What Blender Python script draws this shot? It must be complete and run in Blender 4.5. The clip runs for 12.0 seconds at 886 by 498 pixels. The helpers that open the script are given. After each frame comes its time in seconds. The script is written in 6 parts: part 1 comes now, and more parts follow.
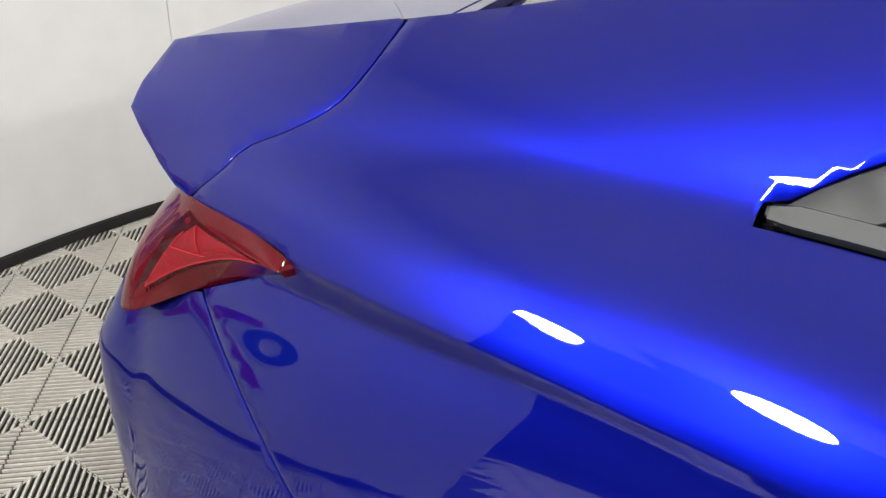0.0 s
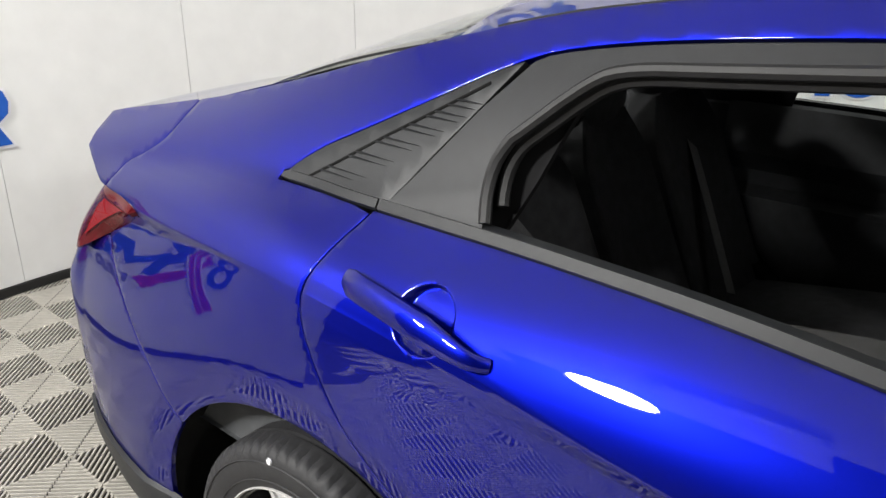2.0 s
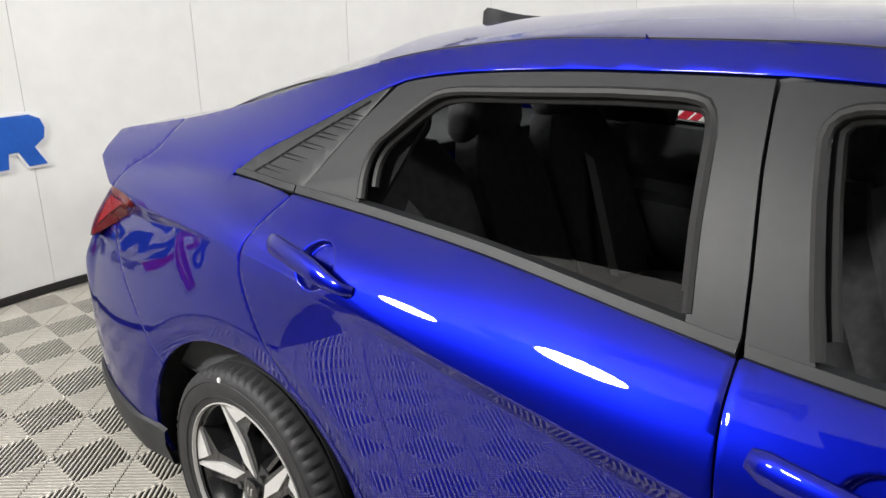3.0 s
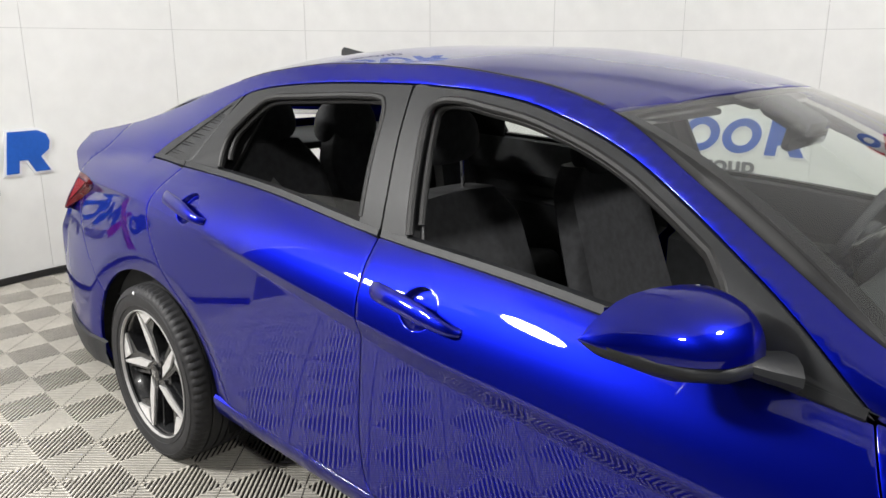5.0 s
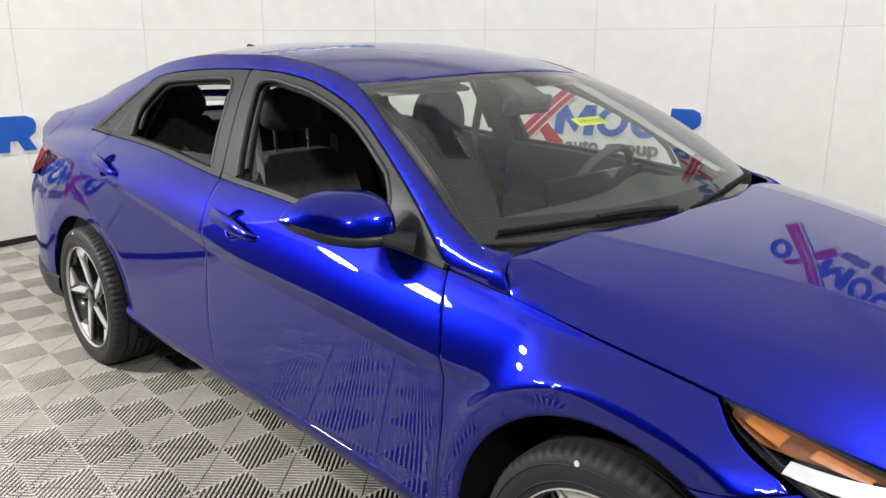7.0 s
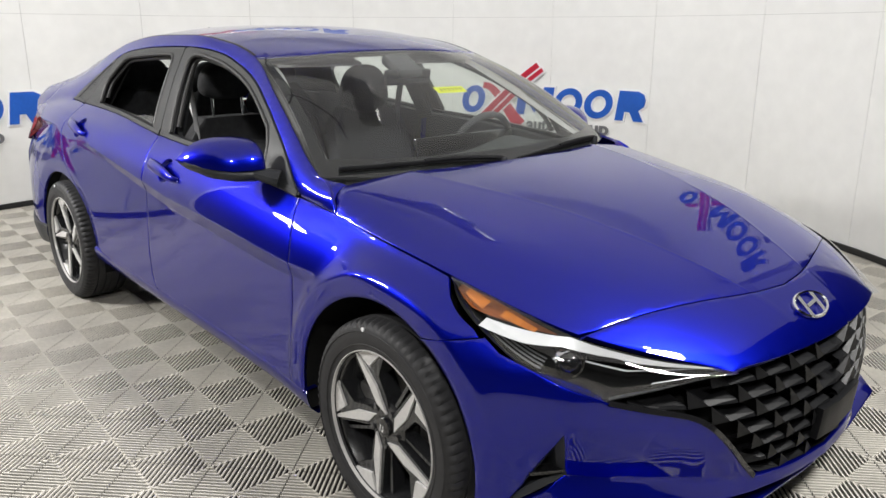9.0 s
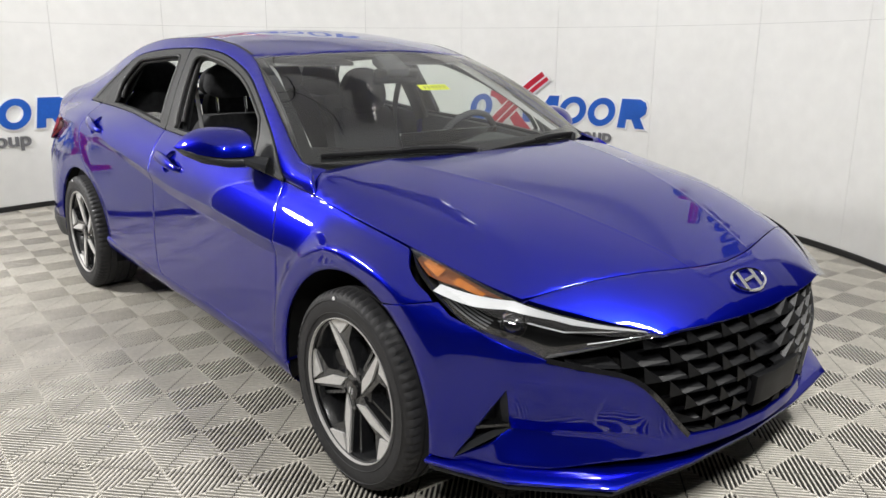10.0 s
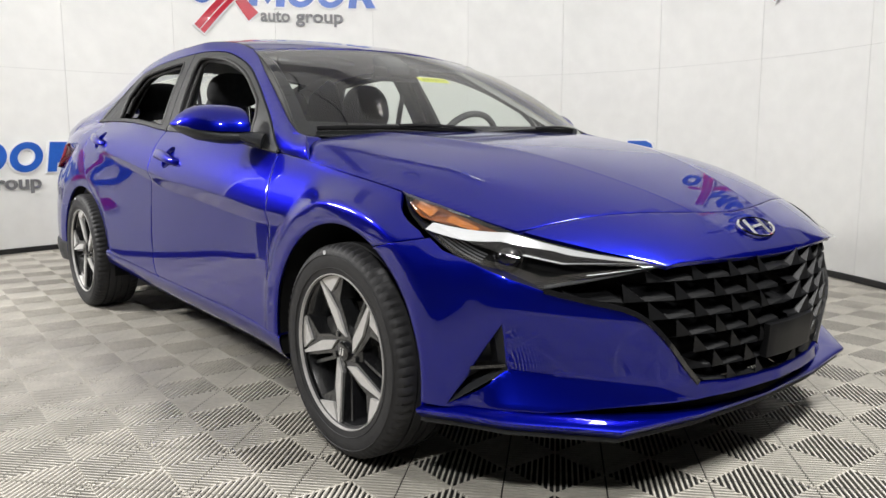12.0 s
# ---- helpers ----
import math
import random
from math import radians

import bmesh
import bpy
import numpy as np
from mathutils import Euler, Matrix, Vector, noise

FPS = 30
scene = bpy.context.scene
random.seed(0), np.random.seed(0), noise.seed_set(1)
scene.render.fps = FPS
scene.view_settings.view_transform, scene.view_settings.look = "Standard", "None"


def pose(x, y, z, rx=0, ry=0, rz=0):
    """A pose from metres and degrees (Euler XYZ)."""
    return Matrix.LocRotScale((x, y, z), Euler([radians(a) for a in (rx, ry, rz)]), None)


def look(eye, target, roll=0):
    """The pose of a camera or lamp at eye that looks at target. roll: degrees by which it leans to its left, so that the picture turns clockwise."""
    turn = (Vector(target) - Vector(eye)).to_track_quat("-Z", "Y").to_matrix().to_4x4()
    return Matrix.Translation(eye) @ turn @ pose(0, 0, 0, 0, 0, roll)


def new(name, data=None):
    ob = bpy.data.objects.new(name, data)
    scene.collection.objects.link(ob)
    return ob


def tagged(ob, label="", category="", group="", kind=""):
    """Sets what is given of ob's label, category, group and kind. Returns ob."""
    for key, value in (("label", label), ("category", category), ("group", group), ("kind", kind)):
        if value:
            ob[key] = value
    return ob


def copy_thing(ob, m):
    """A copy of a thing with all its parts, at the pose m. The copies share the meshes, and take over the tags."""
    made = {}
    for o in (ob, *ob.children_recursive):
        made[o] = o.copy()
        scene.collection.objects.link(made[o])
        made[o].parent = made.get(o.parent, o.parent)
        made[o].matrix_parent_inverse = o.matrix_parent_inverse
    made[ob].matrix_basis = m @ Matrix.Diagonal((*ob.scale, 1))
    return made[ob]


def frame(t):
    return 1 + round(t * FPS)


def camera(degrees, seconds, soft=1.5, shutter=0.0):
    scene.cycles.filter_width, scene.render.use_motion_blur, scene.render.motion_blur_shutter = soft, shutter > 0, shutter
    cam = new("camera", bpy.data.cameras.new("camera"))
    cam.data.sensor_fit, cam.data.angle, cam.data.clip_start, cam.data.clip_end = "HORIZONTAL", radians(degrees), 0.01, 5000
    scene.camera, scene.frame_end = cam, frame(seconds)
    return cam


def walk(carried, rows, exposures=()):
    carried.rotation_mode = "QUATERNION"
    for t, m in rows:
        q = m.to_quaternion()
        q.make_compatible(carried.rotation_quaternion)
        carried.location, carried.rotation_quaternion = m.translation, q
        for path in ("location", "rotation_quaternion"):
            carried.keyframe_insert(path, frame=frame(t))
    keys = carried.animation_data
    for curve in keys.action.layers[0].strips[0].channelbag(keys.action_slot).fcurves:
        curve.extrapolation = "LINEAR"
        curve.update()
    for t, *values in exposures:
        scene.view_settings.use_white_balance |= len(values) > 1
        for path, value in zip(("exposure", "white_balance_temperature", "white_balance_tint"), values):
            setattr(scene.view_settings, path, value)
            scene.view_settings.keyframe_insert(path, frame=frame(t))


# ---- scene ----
cam = camera(59.9, 12.0)
PATH = [
    (0, (-1.494, -1.263, 1.262), (-2.457, 0.248, 0.375), 1.5),
    (0.5, (-1.252, -1.38, 1.292), (-2.278, 0.12, 0.456), 1.0),
    (1, (-1.0, -1.493, 1.332), (-2.077, -0.001, 0.549), 0.8),
    (1.5, (-0.748, -1.519, 1.349), (-1.904, -0.061, 0.615), 0.3),
    (2, (-0.483, -1.567, 1.404), (-1.672, -0.119, 0.704), -0.0),
    (2.5, (-0.218, -1.667, 1.412), (-1.446, -0.232, 0.753), -0.3),
    (3, (0.042, -1.75, 1.441), (-1.224, -0.331, 0.821), -0.5),
    (3.2, (0.155, -1.775, 1.438), (-1.121, -0.353, 0.846), -0.5),
    (4.8, (0.99, -1.949, 1.429), (-0.355, -0.562, 0.913), 0.2),
    (5, (1.082, -1.983, 1.429), (-0.252, -0.585, 0.913), 0.0),
    (5.5, (1.364, -1.959, 1.418), (0.028, -0.564, 0.9), -0.2),
    (6, (1.614, -1.989, 1.421), (0.266, -0.604, 0.907), -0.1),
    (6.5, (1.864, -2.052, 1.417), (0.498, -0.684, 0.902), -0.1),
    (7, (2.099, -2.058, 1.418), (0.723, -0.702, 0.9), -0.1),
    (7.2, (2.199, -2.036, 1.414), (0.824, -0.684, 0.886), -0.1),
    (8.8, (2.849, -2.083, 1.401), (1.432, -0.781, 0.854), 0.2),
    (9, (2.92, -2.07, 1.395), (1.496, -0.776, 0.851), 0.2),
    (9.5, (3.091, -2.024, 1.38), (1.642, -0.754, 0.846), 0.2),
    (10, (3.199, -2.074, 1.334), (1.722, -0.824, 0.829), 0.3),
    (10.5, (3.252, -2.099, 1.239), (1.749, -0.86, 0.785), 0.2),
    (11, (3.26, -2.075, 1.123), (1.741, -0.834, 0.729), 0.1),
    (11.5, (3.243, -2.047, 1.017), (1.714, -0.8, 0.686), 0.1),
    (12, (3.236, -2.035, 0.927), (1.703, -0.782, 0.647), -0.1),
]
walk(cam, [(t, look(eye, target, roll)) for t, eye, target, roll in PATH])

# ---- light: round ceiling lamps over a white booth, dim hall beyond its open side ----
BOOTH_X, BOOTH_Y, BOOTH_R = -0.45, 0.0, 3.55      # centre and radius of the round booth
CEIL, WALL_H, HALL_H = 3.3, 3.0, 3.8

world = bpy.data.worlds.new("World")
scene.world = world
world.use_nodes = True
world.node_tree.nodes["Background"].inputs[0].default_value = (0.05, 0.055, 0.065, 1)
world.node_tree.nodes["Background"].inputs[1].default_value = 0.3
LAMP_POWER = 265.0
WALL_FILL_POWER = 14.0
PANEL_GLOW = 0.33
FLOOR_FILL_POWER = 4.0
scene.view_settings.exposure = 0.0

# ---- materials ----


def mat(name, color, rough=0.5, metal=0.0, coat=0.0, spec=0.5, grain=None, bump=None, emit=None, trans=0.0, ior=1.5):
    """A principled material. grain: (scale, amount) of colour variation at two scales; bump: (scale, strength)."""
    m = bpy.data.materials.new(name)
    m.use_nodes = True
    nt = m.node_tree
    b = nt.nodes["Principled BSDF"]
    b.inputs["Base Color"].default_value = (*color, 1)
    b.inputs["Roughness"].default_value = rough
    b.inputs["Metallic"].default_value = metal
    b.inputs["Specular IOR Level"].default_value = spec
    b.inputs["Coat Weight"].default_value = coat
    b.inputs["Coat Roughness"].default_value = 0.015
    b.inputs["IOR"].default_value = ior
    b.inputs["Transmission Weight"].default_value = trans
    if emit:
        b.inputs["Emission Color"].default_value = (*emit[0], 1)
        b.inputs["Emission Strength"].default_value = emit[1]
    tc = nt.nodes.new("ShaderNodeTexCoord")
    if grain:
        scale, amount = grain
        last = None
        for k, (s, a) in enumerate(((scale, amount), (scale * 9.0, amount * 0.6))):
            n = nt.nodes.new("ShaderNodeTexNoise")
            n.inputs["Scale"].default_value = s
            n.inputs["Detail"].default_value = 6
            nt.links.new(tc.outputs["Object"], n.inputs["Vector"])
            r = nt.nodes.new("ShaderNodeMapRange")
            r.inputs["From Min"].default_value, r.inputs["From Max"].default_value = 0.3, 0.7
            r.inputs["To Min"].default_value, r.inputs["To Max"].default_value = 1 - a, 1 + a * 0.5
            nt.links.new(n.outputs["Fac"], r.inputs["Value"])
            x = nt.nodes.new("ShaderNodeVectorMath")
            x.operation = "SCALE"
            if last is None:
                x.inputs[0].default_value = color
            else:
                nt.links.new(last, x.inputs[0])
            nt.links.new(r.outputs["Result"], x.inputs["Scale"])
            last = x.outputs[0]
        nt.links.new(last, b.inputs["Base Color"])
        rr = nt.nodes.new("ShaderNodeMapRange")
        rr.inputs["To Min"].default_value, rr.inputs["To Max"].default_value = rough * 0.85, min(1, rough * 1.15)
        nt.links.new(n.outputs["Fac"], rr.inputs["Value"])
        nt.links.new(rr.outputs["Result"], b.inputs["Roughness"])
    if bump:
        n = nt.nodes.new("ShaderNodeTexNoise")
        n.inputs["Scale"].default_value = bump[0]
        n.inputs["Detail"].default_value = 4
        nt.links.new(tc.outputs["Object"], n.inputs["Vector"])
        u = nt.nodes.new("ShaderNodeBump")
        u.inputs["Strength"].default_value = bump[1]
        u.inputs["Distance"].default_value = 0.002
        nt.links.new(n.outputs["Fac"], u.inputs["Height"])
        nt.links.new(u.outputs["Normal"], b.inputs["Normal"])
    return m


def glass(name, tint, clear=0.9, rough=0.0):
    """Thin pane: see-through with a real reflection."""
    m = bpy.data.materials.new(name)
    m.use_nodes = True
    nt = m.node_tree
    nt.nodes.remove(nt.nodes["Principled BSDF"])
    out = nt.nodes["Material Output"]
    t = nt.nodes.new("ShaderNodeBsdfTransparent")
    t.inputs["Color"].default_value = (*tint, 1)
    g = nt.nodes.new("ShaderNodeBsdfGlossy")
    g.inputs["Roughness"].default_value = rough
    g.inputs["Color"].default_value = (1, 1, 1, 1)
    f = nt.nodes.new("ShaderNodeLayerWeight")
    f.inputs["Blend"].default_value = 0.5
    p = nt.nodes.new("ShaderNodeMath")
    p.operation = "POWER"
    p.inputs[1].default_value = 5.0
    nt.links.new(f.outputs["Facing"], p.inputs[0])
    r = nt.nodes.new("ShaderNodeMapRange")
    r.inputs["To Min"].default_value, r.inputs["To Max"].default_value = 0.065, 1.0
    nt.links.new(p.outputs[0], r.inputs["Value"])
    x = nt.nodes.new("ShaderNodeMixShader")
    nt.links.new(r.outputs["Result"], x.inputs["Fac"])
    nt.links.new(t.outputs[0], x.inputs[1])
    nt.links.new(g.outputs[0], x.inputs[2])
    nt.links.new(x.outputs[0], out.inputs["Surface"])
    return m


PAINT = mat("blue_paint", (0.002, 0.006, 0.285), rough=0.35, metal=0.85, coat=1.0, grain=(2200.0, 0.10))
PAINT.node_tree.nodes["Principled BSDF"].inputs["Specular Tint"].default_value = (0.02, 0.05, 0.62, 1)      # the flakes stay blue at flat angles
TRIM = mat("satin_black_trim", (0.018, 0.0195, 0.022), rough=0.44, spec=0.42, grain=(40, 0.15), bump=(1600, 0.12))
GLOSS_BLACK = mat("gloss_black", (0.008, 0.008, 0.009), rough=0.12, coat=0.6)
GRILLE = mat("dark_grille_plastic", (0.006, 0.0062, 0.007), rough=0.42, spec=0.2, grain=(60, 0.15))
RUBBER = mat("tyre_rubber", (0.024, 0.024, 0.026), rough=0.6, spec=0.4, grain=(30, 0.25), bump=(500, 0.25))
SEAL = mat("rubber_seal", (0.014, 0.014, 0.015), rough=0.55, grain=(50, 0.15))
ALLOY = mat("machined_alloy", (0.62, 0.61, 0.60), rough=0.32, metal=0.25, grain=(90, 0.08))
ALLOY_DARK = mat("dark_grey_alloy", (0.016, 0.0165, 0.018), rough=0.25, coat=0.5, grain=(60, 0.12))
STEEL = mat("brake_steel", (0.22, 0.215, 0.21), rough=0.55, metal=0.7, grain=(30, 0.2))
CHROME = mat("chrome", (0.82, 0.83, 0.85), rough=0.06, metal=1.0, grain=(20, 0.03))
SILVER = mat("satin_silver", (0.80, 0.81, 0.82), rough=0.2, metal=0.35, grain=(40, 0.05))
EMBLEM = mat("emblem_chrome", (0.86, 0.87, 0.88), rough=0.10, metal=1.0, grain=(20, 0.03))
COWL = mat("matt_black_plastic", (0.012, 0.012, 0.013), rough=0.75, spec=0.2, grain=(40, 0.2))
CLOTH = mat("black_seat_cloth", (0.045, 0.046, 0.05), rough=0.9, grain=(35, 0.3), bump=(900, 0.5))
PLASTIC = mat("interior_plastic", (0.065, 0.068, 0.072), rough=0.65, spec=0.35, grain=(30, 0.15))
DASH = mat("grey_dash_plastic", (0.055, 0.06, 0.06), rough=0.7, spec=0.3, grain=(30, 0.15))
HEADLINER = mat("grey_headliner", (0.45, 0.45, 0.44), rough=0.9, grain=(60, 0.1), bump=(700, 0.3))
DARK = mat("black_liner", (0.010, 0.010, 0.010), rough=0.9, spec=0.12, grain=(20, 0.3))
WHITE_BELT = mat("grey_belt_webbing", (0.16, 0.16, 0.165), rough=0.7, grain=(120, 0.2))
WINDSCREEN = glass("windscreen_glass", (0.90, 0.94, 0.91))
PANE = glass("side_glass", (0.89, 0.93, 0.90))
LENS = glass("clear_lens", (0.93, 0.94, 0.95))
RED_LENS = mat("red_lens", (0.10, 0.001, 0.005), rough=0.07, coat=0.0, spec=0.35, grain=(25, 0.25))
RED_DARK = mat("dark_red_lens", (0.045, 0.001, 0.003), rough=0.2, coat=0.0, spec=0.3, grain=(40, 0.25))
SMOKE_RED = mat("smoked_red_lens", (0.040, 0.003, 0.005), rough=0.12, spec=0.35, grain=(30, 0.2))
RED_BRIGHT = mat("red_reflector", (0.26, 0.006, 0.014), rough=0.3, spec=0.3, grain=(140, 0.3), bump=(700, 0.35))
RED_LINE = mat("bright_red_line", (0.42, 0.02, 0.03), rough=0.2, grain=(60, 0.2))
AMBER = mat("amber_indicator", (0.50, 0.15, 0.010), rough=0.25, coat=0.6, grain=(60, 0.25))
AMBER_DARK = mat("dim_amber_lens", (0.20, 0.055, 0.010), rough=0.3, spec=0.3, grain=(60, 0.25))
LAMP_TRIM = mat("satin_grey_lamp_trim", (0.07, 0.072, 0.076), rough=0.35, grain=(40, 0.1))
YELLOW = mat("yellow_paper_sticker", (0.72, 0.78, 0.02), rough=0.6, grain=(30, 0.06))
INK = mat("black_marker_ink", (0.02, 0.02, 0.02), rough=0.6, grain=(60, 0.2))
WALL = mat("white_panel_paint", (0.80, 0.80, 0.785), rough=0.42, grain=(0.9, 0.06), bump=(6, 0.05))
SEAM_GREY = mat("grey_wall_backing", (0.34, 0.34, 0.33), rough=0.7, grain=(4, 0.1))
BASE = mat("black_base_trim", (0.015, 0.015, 0.015), rough=0.5, grain=(12, 0.2))
# emission is added so the unseen ceiling lights and mirrors as bright as the wall
CEILING = mat("ceiling_panel_added_glow", (0.85, 0.85, 0.84), rough=0.8, grain=(2, 0.1), emit=((1.0, 0.985, 0.955), PANEL_GLOW))
HALL_CEILING = mat("dark_hall_ceiling", (0.05, 0.05, 0.052), rough=0.9, grain=(1.5, 0.2))
HALL = mat("dark_hall_paint", (0.07, 0.07, 0.075), rough=0.8, grain=(1.2, 0.15))
TILE = mat("grey_rib_tile_plastic", (0.59, 0.56, 0.50), rough=0.5, grain=(5, 0.17))
# near-black slab close under the tile ribs stands in for shade in their gaps
GAP_SHADE = mat("rib_gap_shade", (0.012, 0.0115, 0.011), rough=0.9, grain=(6, 0.3))
LOGO_BLUE = mat("sign_blue", (0.02, 0.11, 0.50), rough=0.3, coat=0.3, grain=(6, 0.12))
LOGO_RED = mat("sign_red", (0.50, 0.015, 0.04), rough=0.3, coat=0.3, grain=(6, 0.1))
LOGO_GREY = mat("sign_grey", (0.16, 0.16, 0.17), rough=0.4, grain=(6, 0.1))
LOGO_WHITE = mat("sign_white_edge", (0.82, 0.82, 0.84), rough=0.4, grain=(6, 0.03))
LAMP_GLOW = mat("lamp_glow", (0.9, 0.9, 0.9), emit=((1.0, 0.985, 0.955), LAMP_POWER))
SHADE = mat("white_lamp_metal", (0.82, 0.82, 0.81), rough=0.5, grain=(10, 0.06))
LAMP_BODY = mat("lamp_housing", (0.5, 0.5, 0.5), rough=0.5, grain=(10, 0.1))

# ---- mesh helpers ----


def pchip(xs, ys):
    """Monotone cubic through the points."""
    xs, ys = np.array(xs, float), np.array(ys, float)
    h = np.diff(xs)
    d = np.diff(ys) / h
    m = np.zeros(len(xs))
    for i in range(1, len(xs) - 1):
        if d[i - 1] * d[i] > 0:
            w1, w2 = 2 * h[i] + h[i - 1], h[i] + 2 * h[i - 1]
            m[i] = (w1 + w2) / (w1 / d[i - 1] + w2 / d[i])
    m[0], m[-1] = d[0], d[-1]

    def f(x):
        x = min(max(x, xs[0]), xs[-1])
        i = min(max(int(np.searchsorted(xs, x)) - 1, 0), len(xs) - 2)
        t = (x - xs[i]) / h[i]
        return float((2 * t**3 - 3 * t * t + 1) * ys[i] + (t**3 - 2 * t * t + t) * h[i] * m[i] + (3 * t * t - 2 * t**3) * ys[i + 1] + (t**3 - t * t) * h[i] * m[i + 1])
    return f


def table(*rows):
    """Curves of one variable from rows (x, a, b, ...)."""
    cols = list(zip(*rows))
    return [pchip(cols[0], c) for c in cols[1:]]


def faired(f, x0, x1, reach):
    """The curve f evened out over a stretch, as a body maker fairs a line."""
    xs = np.arange(x0, x1 + 0.001, 0.004)
    ys = []
    for x in xs:
        r = min(reach, x - x0, x1 - x)
        ys.append(sum((1 - abs(k) / 9) * f(x + r * k / 9) for k in range(-8, 9)) / 9)

    def g(x):
        return float(np.interp(x, xs, ys))
    return g


def smooth_line(pts, n):
    """n points, evenly spaced, on a Catmull-Rom curve through pts."""
    p = [Vector(q) for q in pts]
    p = [p[0] * 2 - p[1]] + p + [p[-1] * 2 - p[-2]]
    out = []
    for i in range(1, len(p) - 2):
        for k in range(16):
            t = k / 16
            out.append(0.5 * (2 * p[i] + (p[i + 1] - p[i - 1]) * t + (2 * p[i - 1] - 5 * p[i] + 4 * p[i + 1] - p[i + 2]) * t * t + (3 * p[i] - p[i - 1] - 3 * p[i + 1] + p[i + 2]) * t**3))
    out.append(p[-2])
    return resample(out, n)


def resample(pts, n):
    p = [Vector(q) for q in pts]
    d = [0.0]
    for a, b in zip(p, p[1:]):
        d.append(d[-1] + (b - a).length)
    out, j = [], 0
    for k in range(n):
        s = d[-1] * k / (n - 1)
        while j < len(d) - 2 and d[j + 1] < s:
            j += 1
        w = (s - d[j]) / max(d[j + 1] - d[j], 1e-9)
        out.append(p[j].lerp(p[j + 1], w))
    return out


def finish(bm, name, material, parent=None, label="", sharp=32, smooth=True):
    """Link a bmesh as one mesh object."""
    me = bpy.data.meshes.new(name)
    bm.to_mesh(me)
    bm.free()
    for m in (material if isinstance(material, (list, tuple)) else [material]):
        me.materials.append(m)
    if smooth:
        me.polygons.foreach_set("use_smooth", [True] * len(me.polygons))
        me.set_sharp_from_angle(angle=radians(sharp))
    ob = new(name, me)
    if parent:
        ob.parent = parent
    if label:
        tagged(ob, label)
    return ob


def part(name, bm, material, parent, label="", **kw):
    return finish(bm, name, material, parent, label, **kw)


def orient(bm, way):
    """Turn all faces so that they look along way on the whole."""
    bm.normal_update()
    s = sum((f.normal * f.calc_area() for f in bm.faces), Vector())
    if s.dot(Vector(way)) < 0:
        bmesh.ops.reverse_faces(bm, faces=bm.faces[:])
    bm.normal_update()


def flange(bm, depth):
    """Roll the open edges of a panel over and inwards, so that it shows its thickness and a rounded edge."""
    bm.normal_update()
    edges = [e for e in bm.edges if e.is_boundary]
    key = lambda v: tuple(round(c, 6) for c in v.co)
    normals, outward = {}, {}
    for e in edges:
        face = e.link_faces[0]
        way = (e.verts[1].co - e.verts[0].co).cross(face.normal)
        if way.dot((e.verts[0].co + e.verts[1].co) / 2 - face.calc_center_median()) < 0:
            way = -way
        for v in e.verts:
            normals[key(v)] = v.normal.copy()
            outward[key(v)] = outward.get(key(v), Vector()) + (way.normalized() if way.length > 1e-9 else Vector())
    start = {k: Vector(k) for k in normals}
    names = {v: key(v) for e in edges for v in e.verts}
    for out, down in ((0.0009, 0.0004), (0.0015, 0.0014), (0.0016, 0.0030), (0.0016, depth)):
        got = bmesh.ops.extrude_edge_only(bm, edges=edges)
        fresh = [g for g in got["geom"] if isinstance(g, bmesh.types.BMVert)]
        where = {}
        for v, k in names.items():
            where.setdefault(key(v), k)
        names = {}
        for v in fresh:
            names[v] = where.get(key(v))
        edges = [g for g in got["geom"] if isinstance(g, bmesh.types.BMEdge) and g.verts[0] in names and g.verts[1] in names]
        for v, k in names.items():
            if k is not None:
                o = outward[k].normalized() if outward[k].length > 0.1 else Vector()
                v.co = start[k] + o * out - normals[k] * down
    bm.normal_update()


def sheet(polygons, mapping, du, dv, way, depth=0.012, cuts_u=(), cuts_v=()):
    """A curved panel: flat outlines (u, v), cut into a fine net, welded and laid on a surface mapping(u, v)."""
    polygons = polygons if isinstance(polygons[0][0], (tuple, list, Vector)) else [polygons]
    bm = bmesh.new()
    for polygon in polygons:
        bm.faces.new([bm.verts.new((p[0], p[1], 0)) for p in polygon])
    us, vs = [p[0] for q in polygons for p in q], [p[1] for q in polygons for p in q]
    for k in range(math.ceil(min(us) / du + 0.01), math.ceil(max(us) / du - 0.01)):
        bmesh.ops.bisect_plane(bm, geom=bm.verts[:] + bm.edges[:] + bm.faces[:], dist=1e-6, plane_co=(k * du, 0, 0), plane_no=(1, 0, 0))
    for k in range(math.ceil(min(vs) / dv + 0.01), math.ceil(max(vs) / dv - 0.01)):
        bmesh.ops.bisect_plane(bm, geom=bm.verts[:] + bm.edges[:] + bm.faces[:], dist=1e-6, plane_co=(0, k * dv, 0), plane_no=(0, 1, 0))
    for at, no in [((c, 0, 0), (1, 0, 0)) for c in cuts_u] + [((0, c, 0), (0, 1, 0)) for c in cuts_v]:
        bmesh.ops.bisect_plane(bm, geom=bm.verts[:] + bm.edges[:] + bm.faces[:], dist=1e-6, plane_co=at, plane_no=no)
    bmesh.ops.remove_doubles(bm, verts=bm.verts[:], dist=0.0004)
    for v in bm.verts:
        v.co = mapping(v.co.x, v.co.y)
    orient(bm, way)
    if depth:
        flange(bm, depth)
    return bm


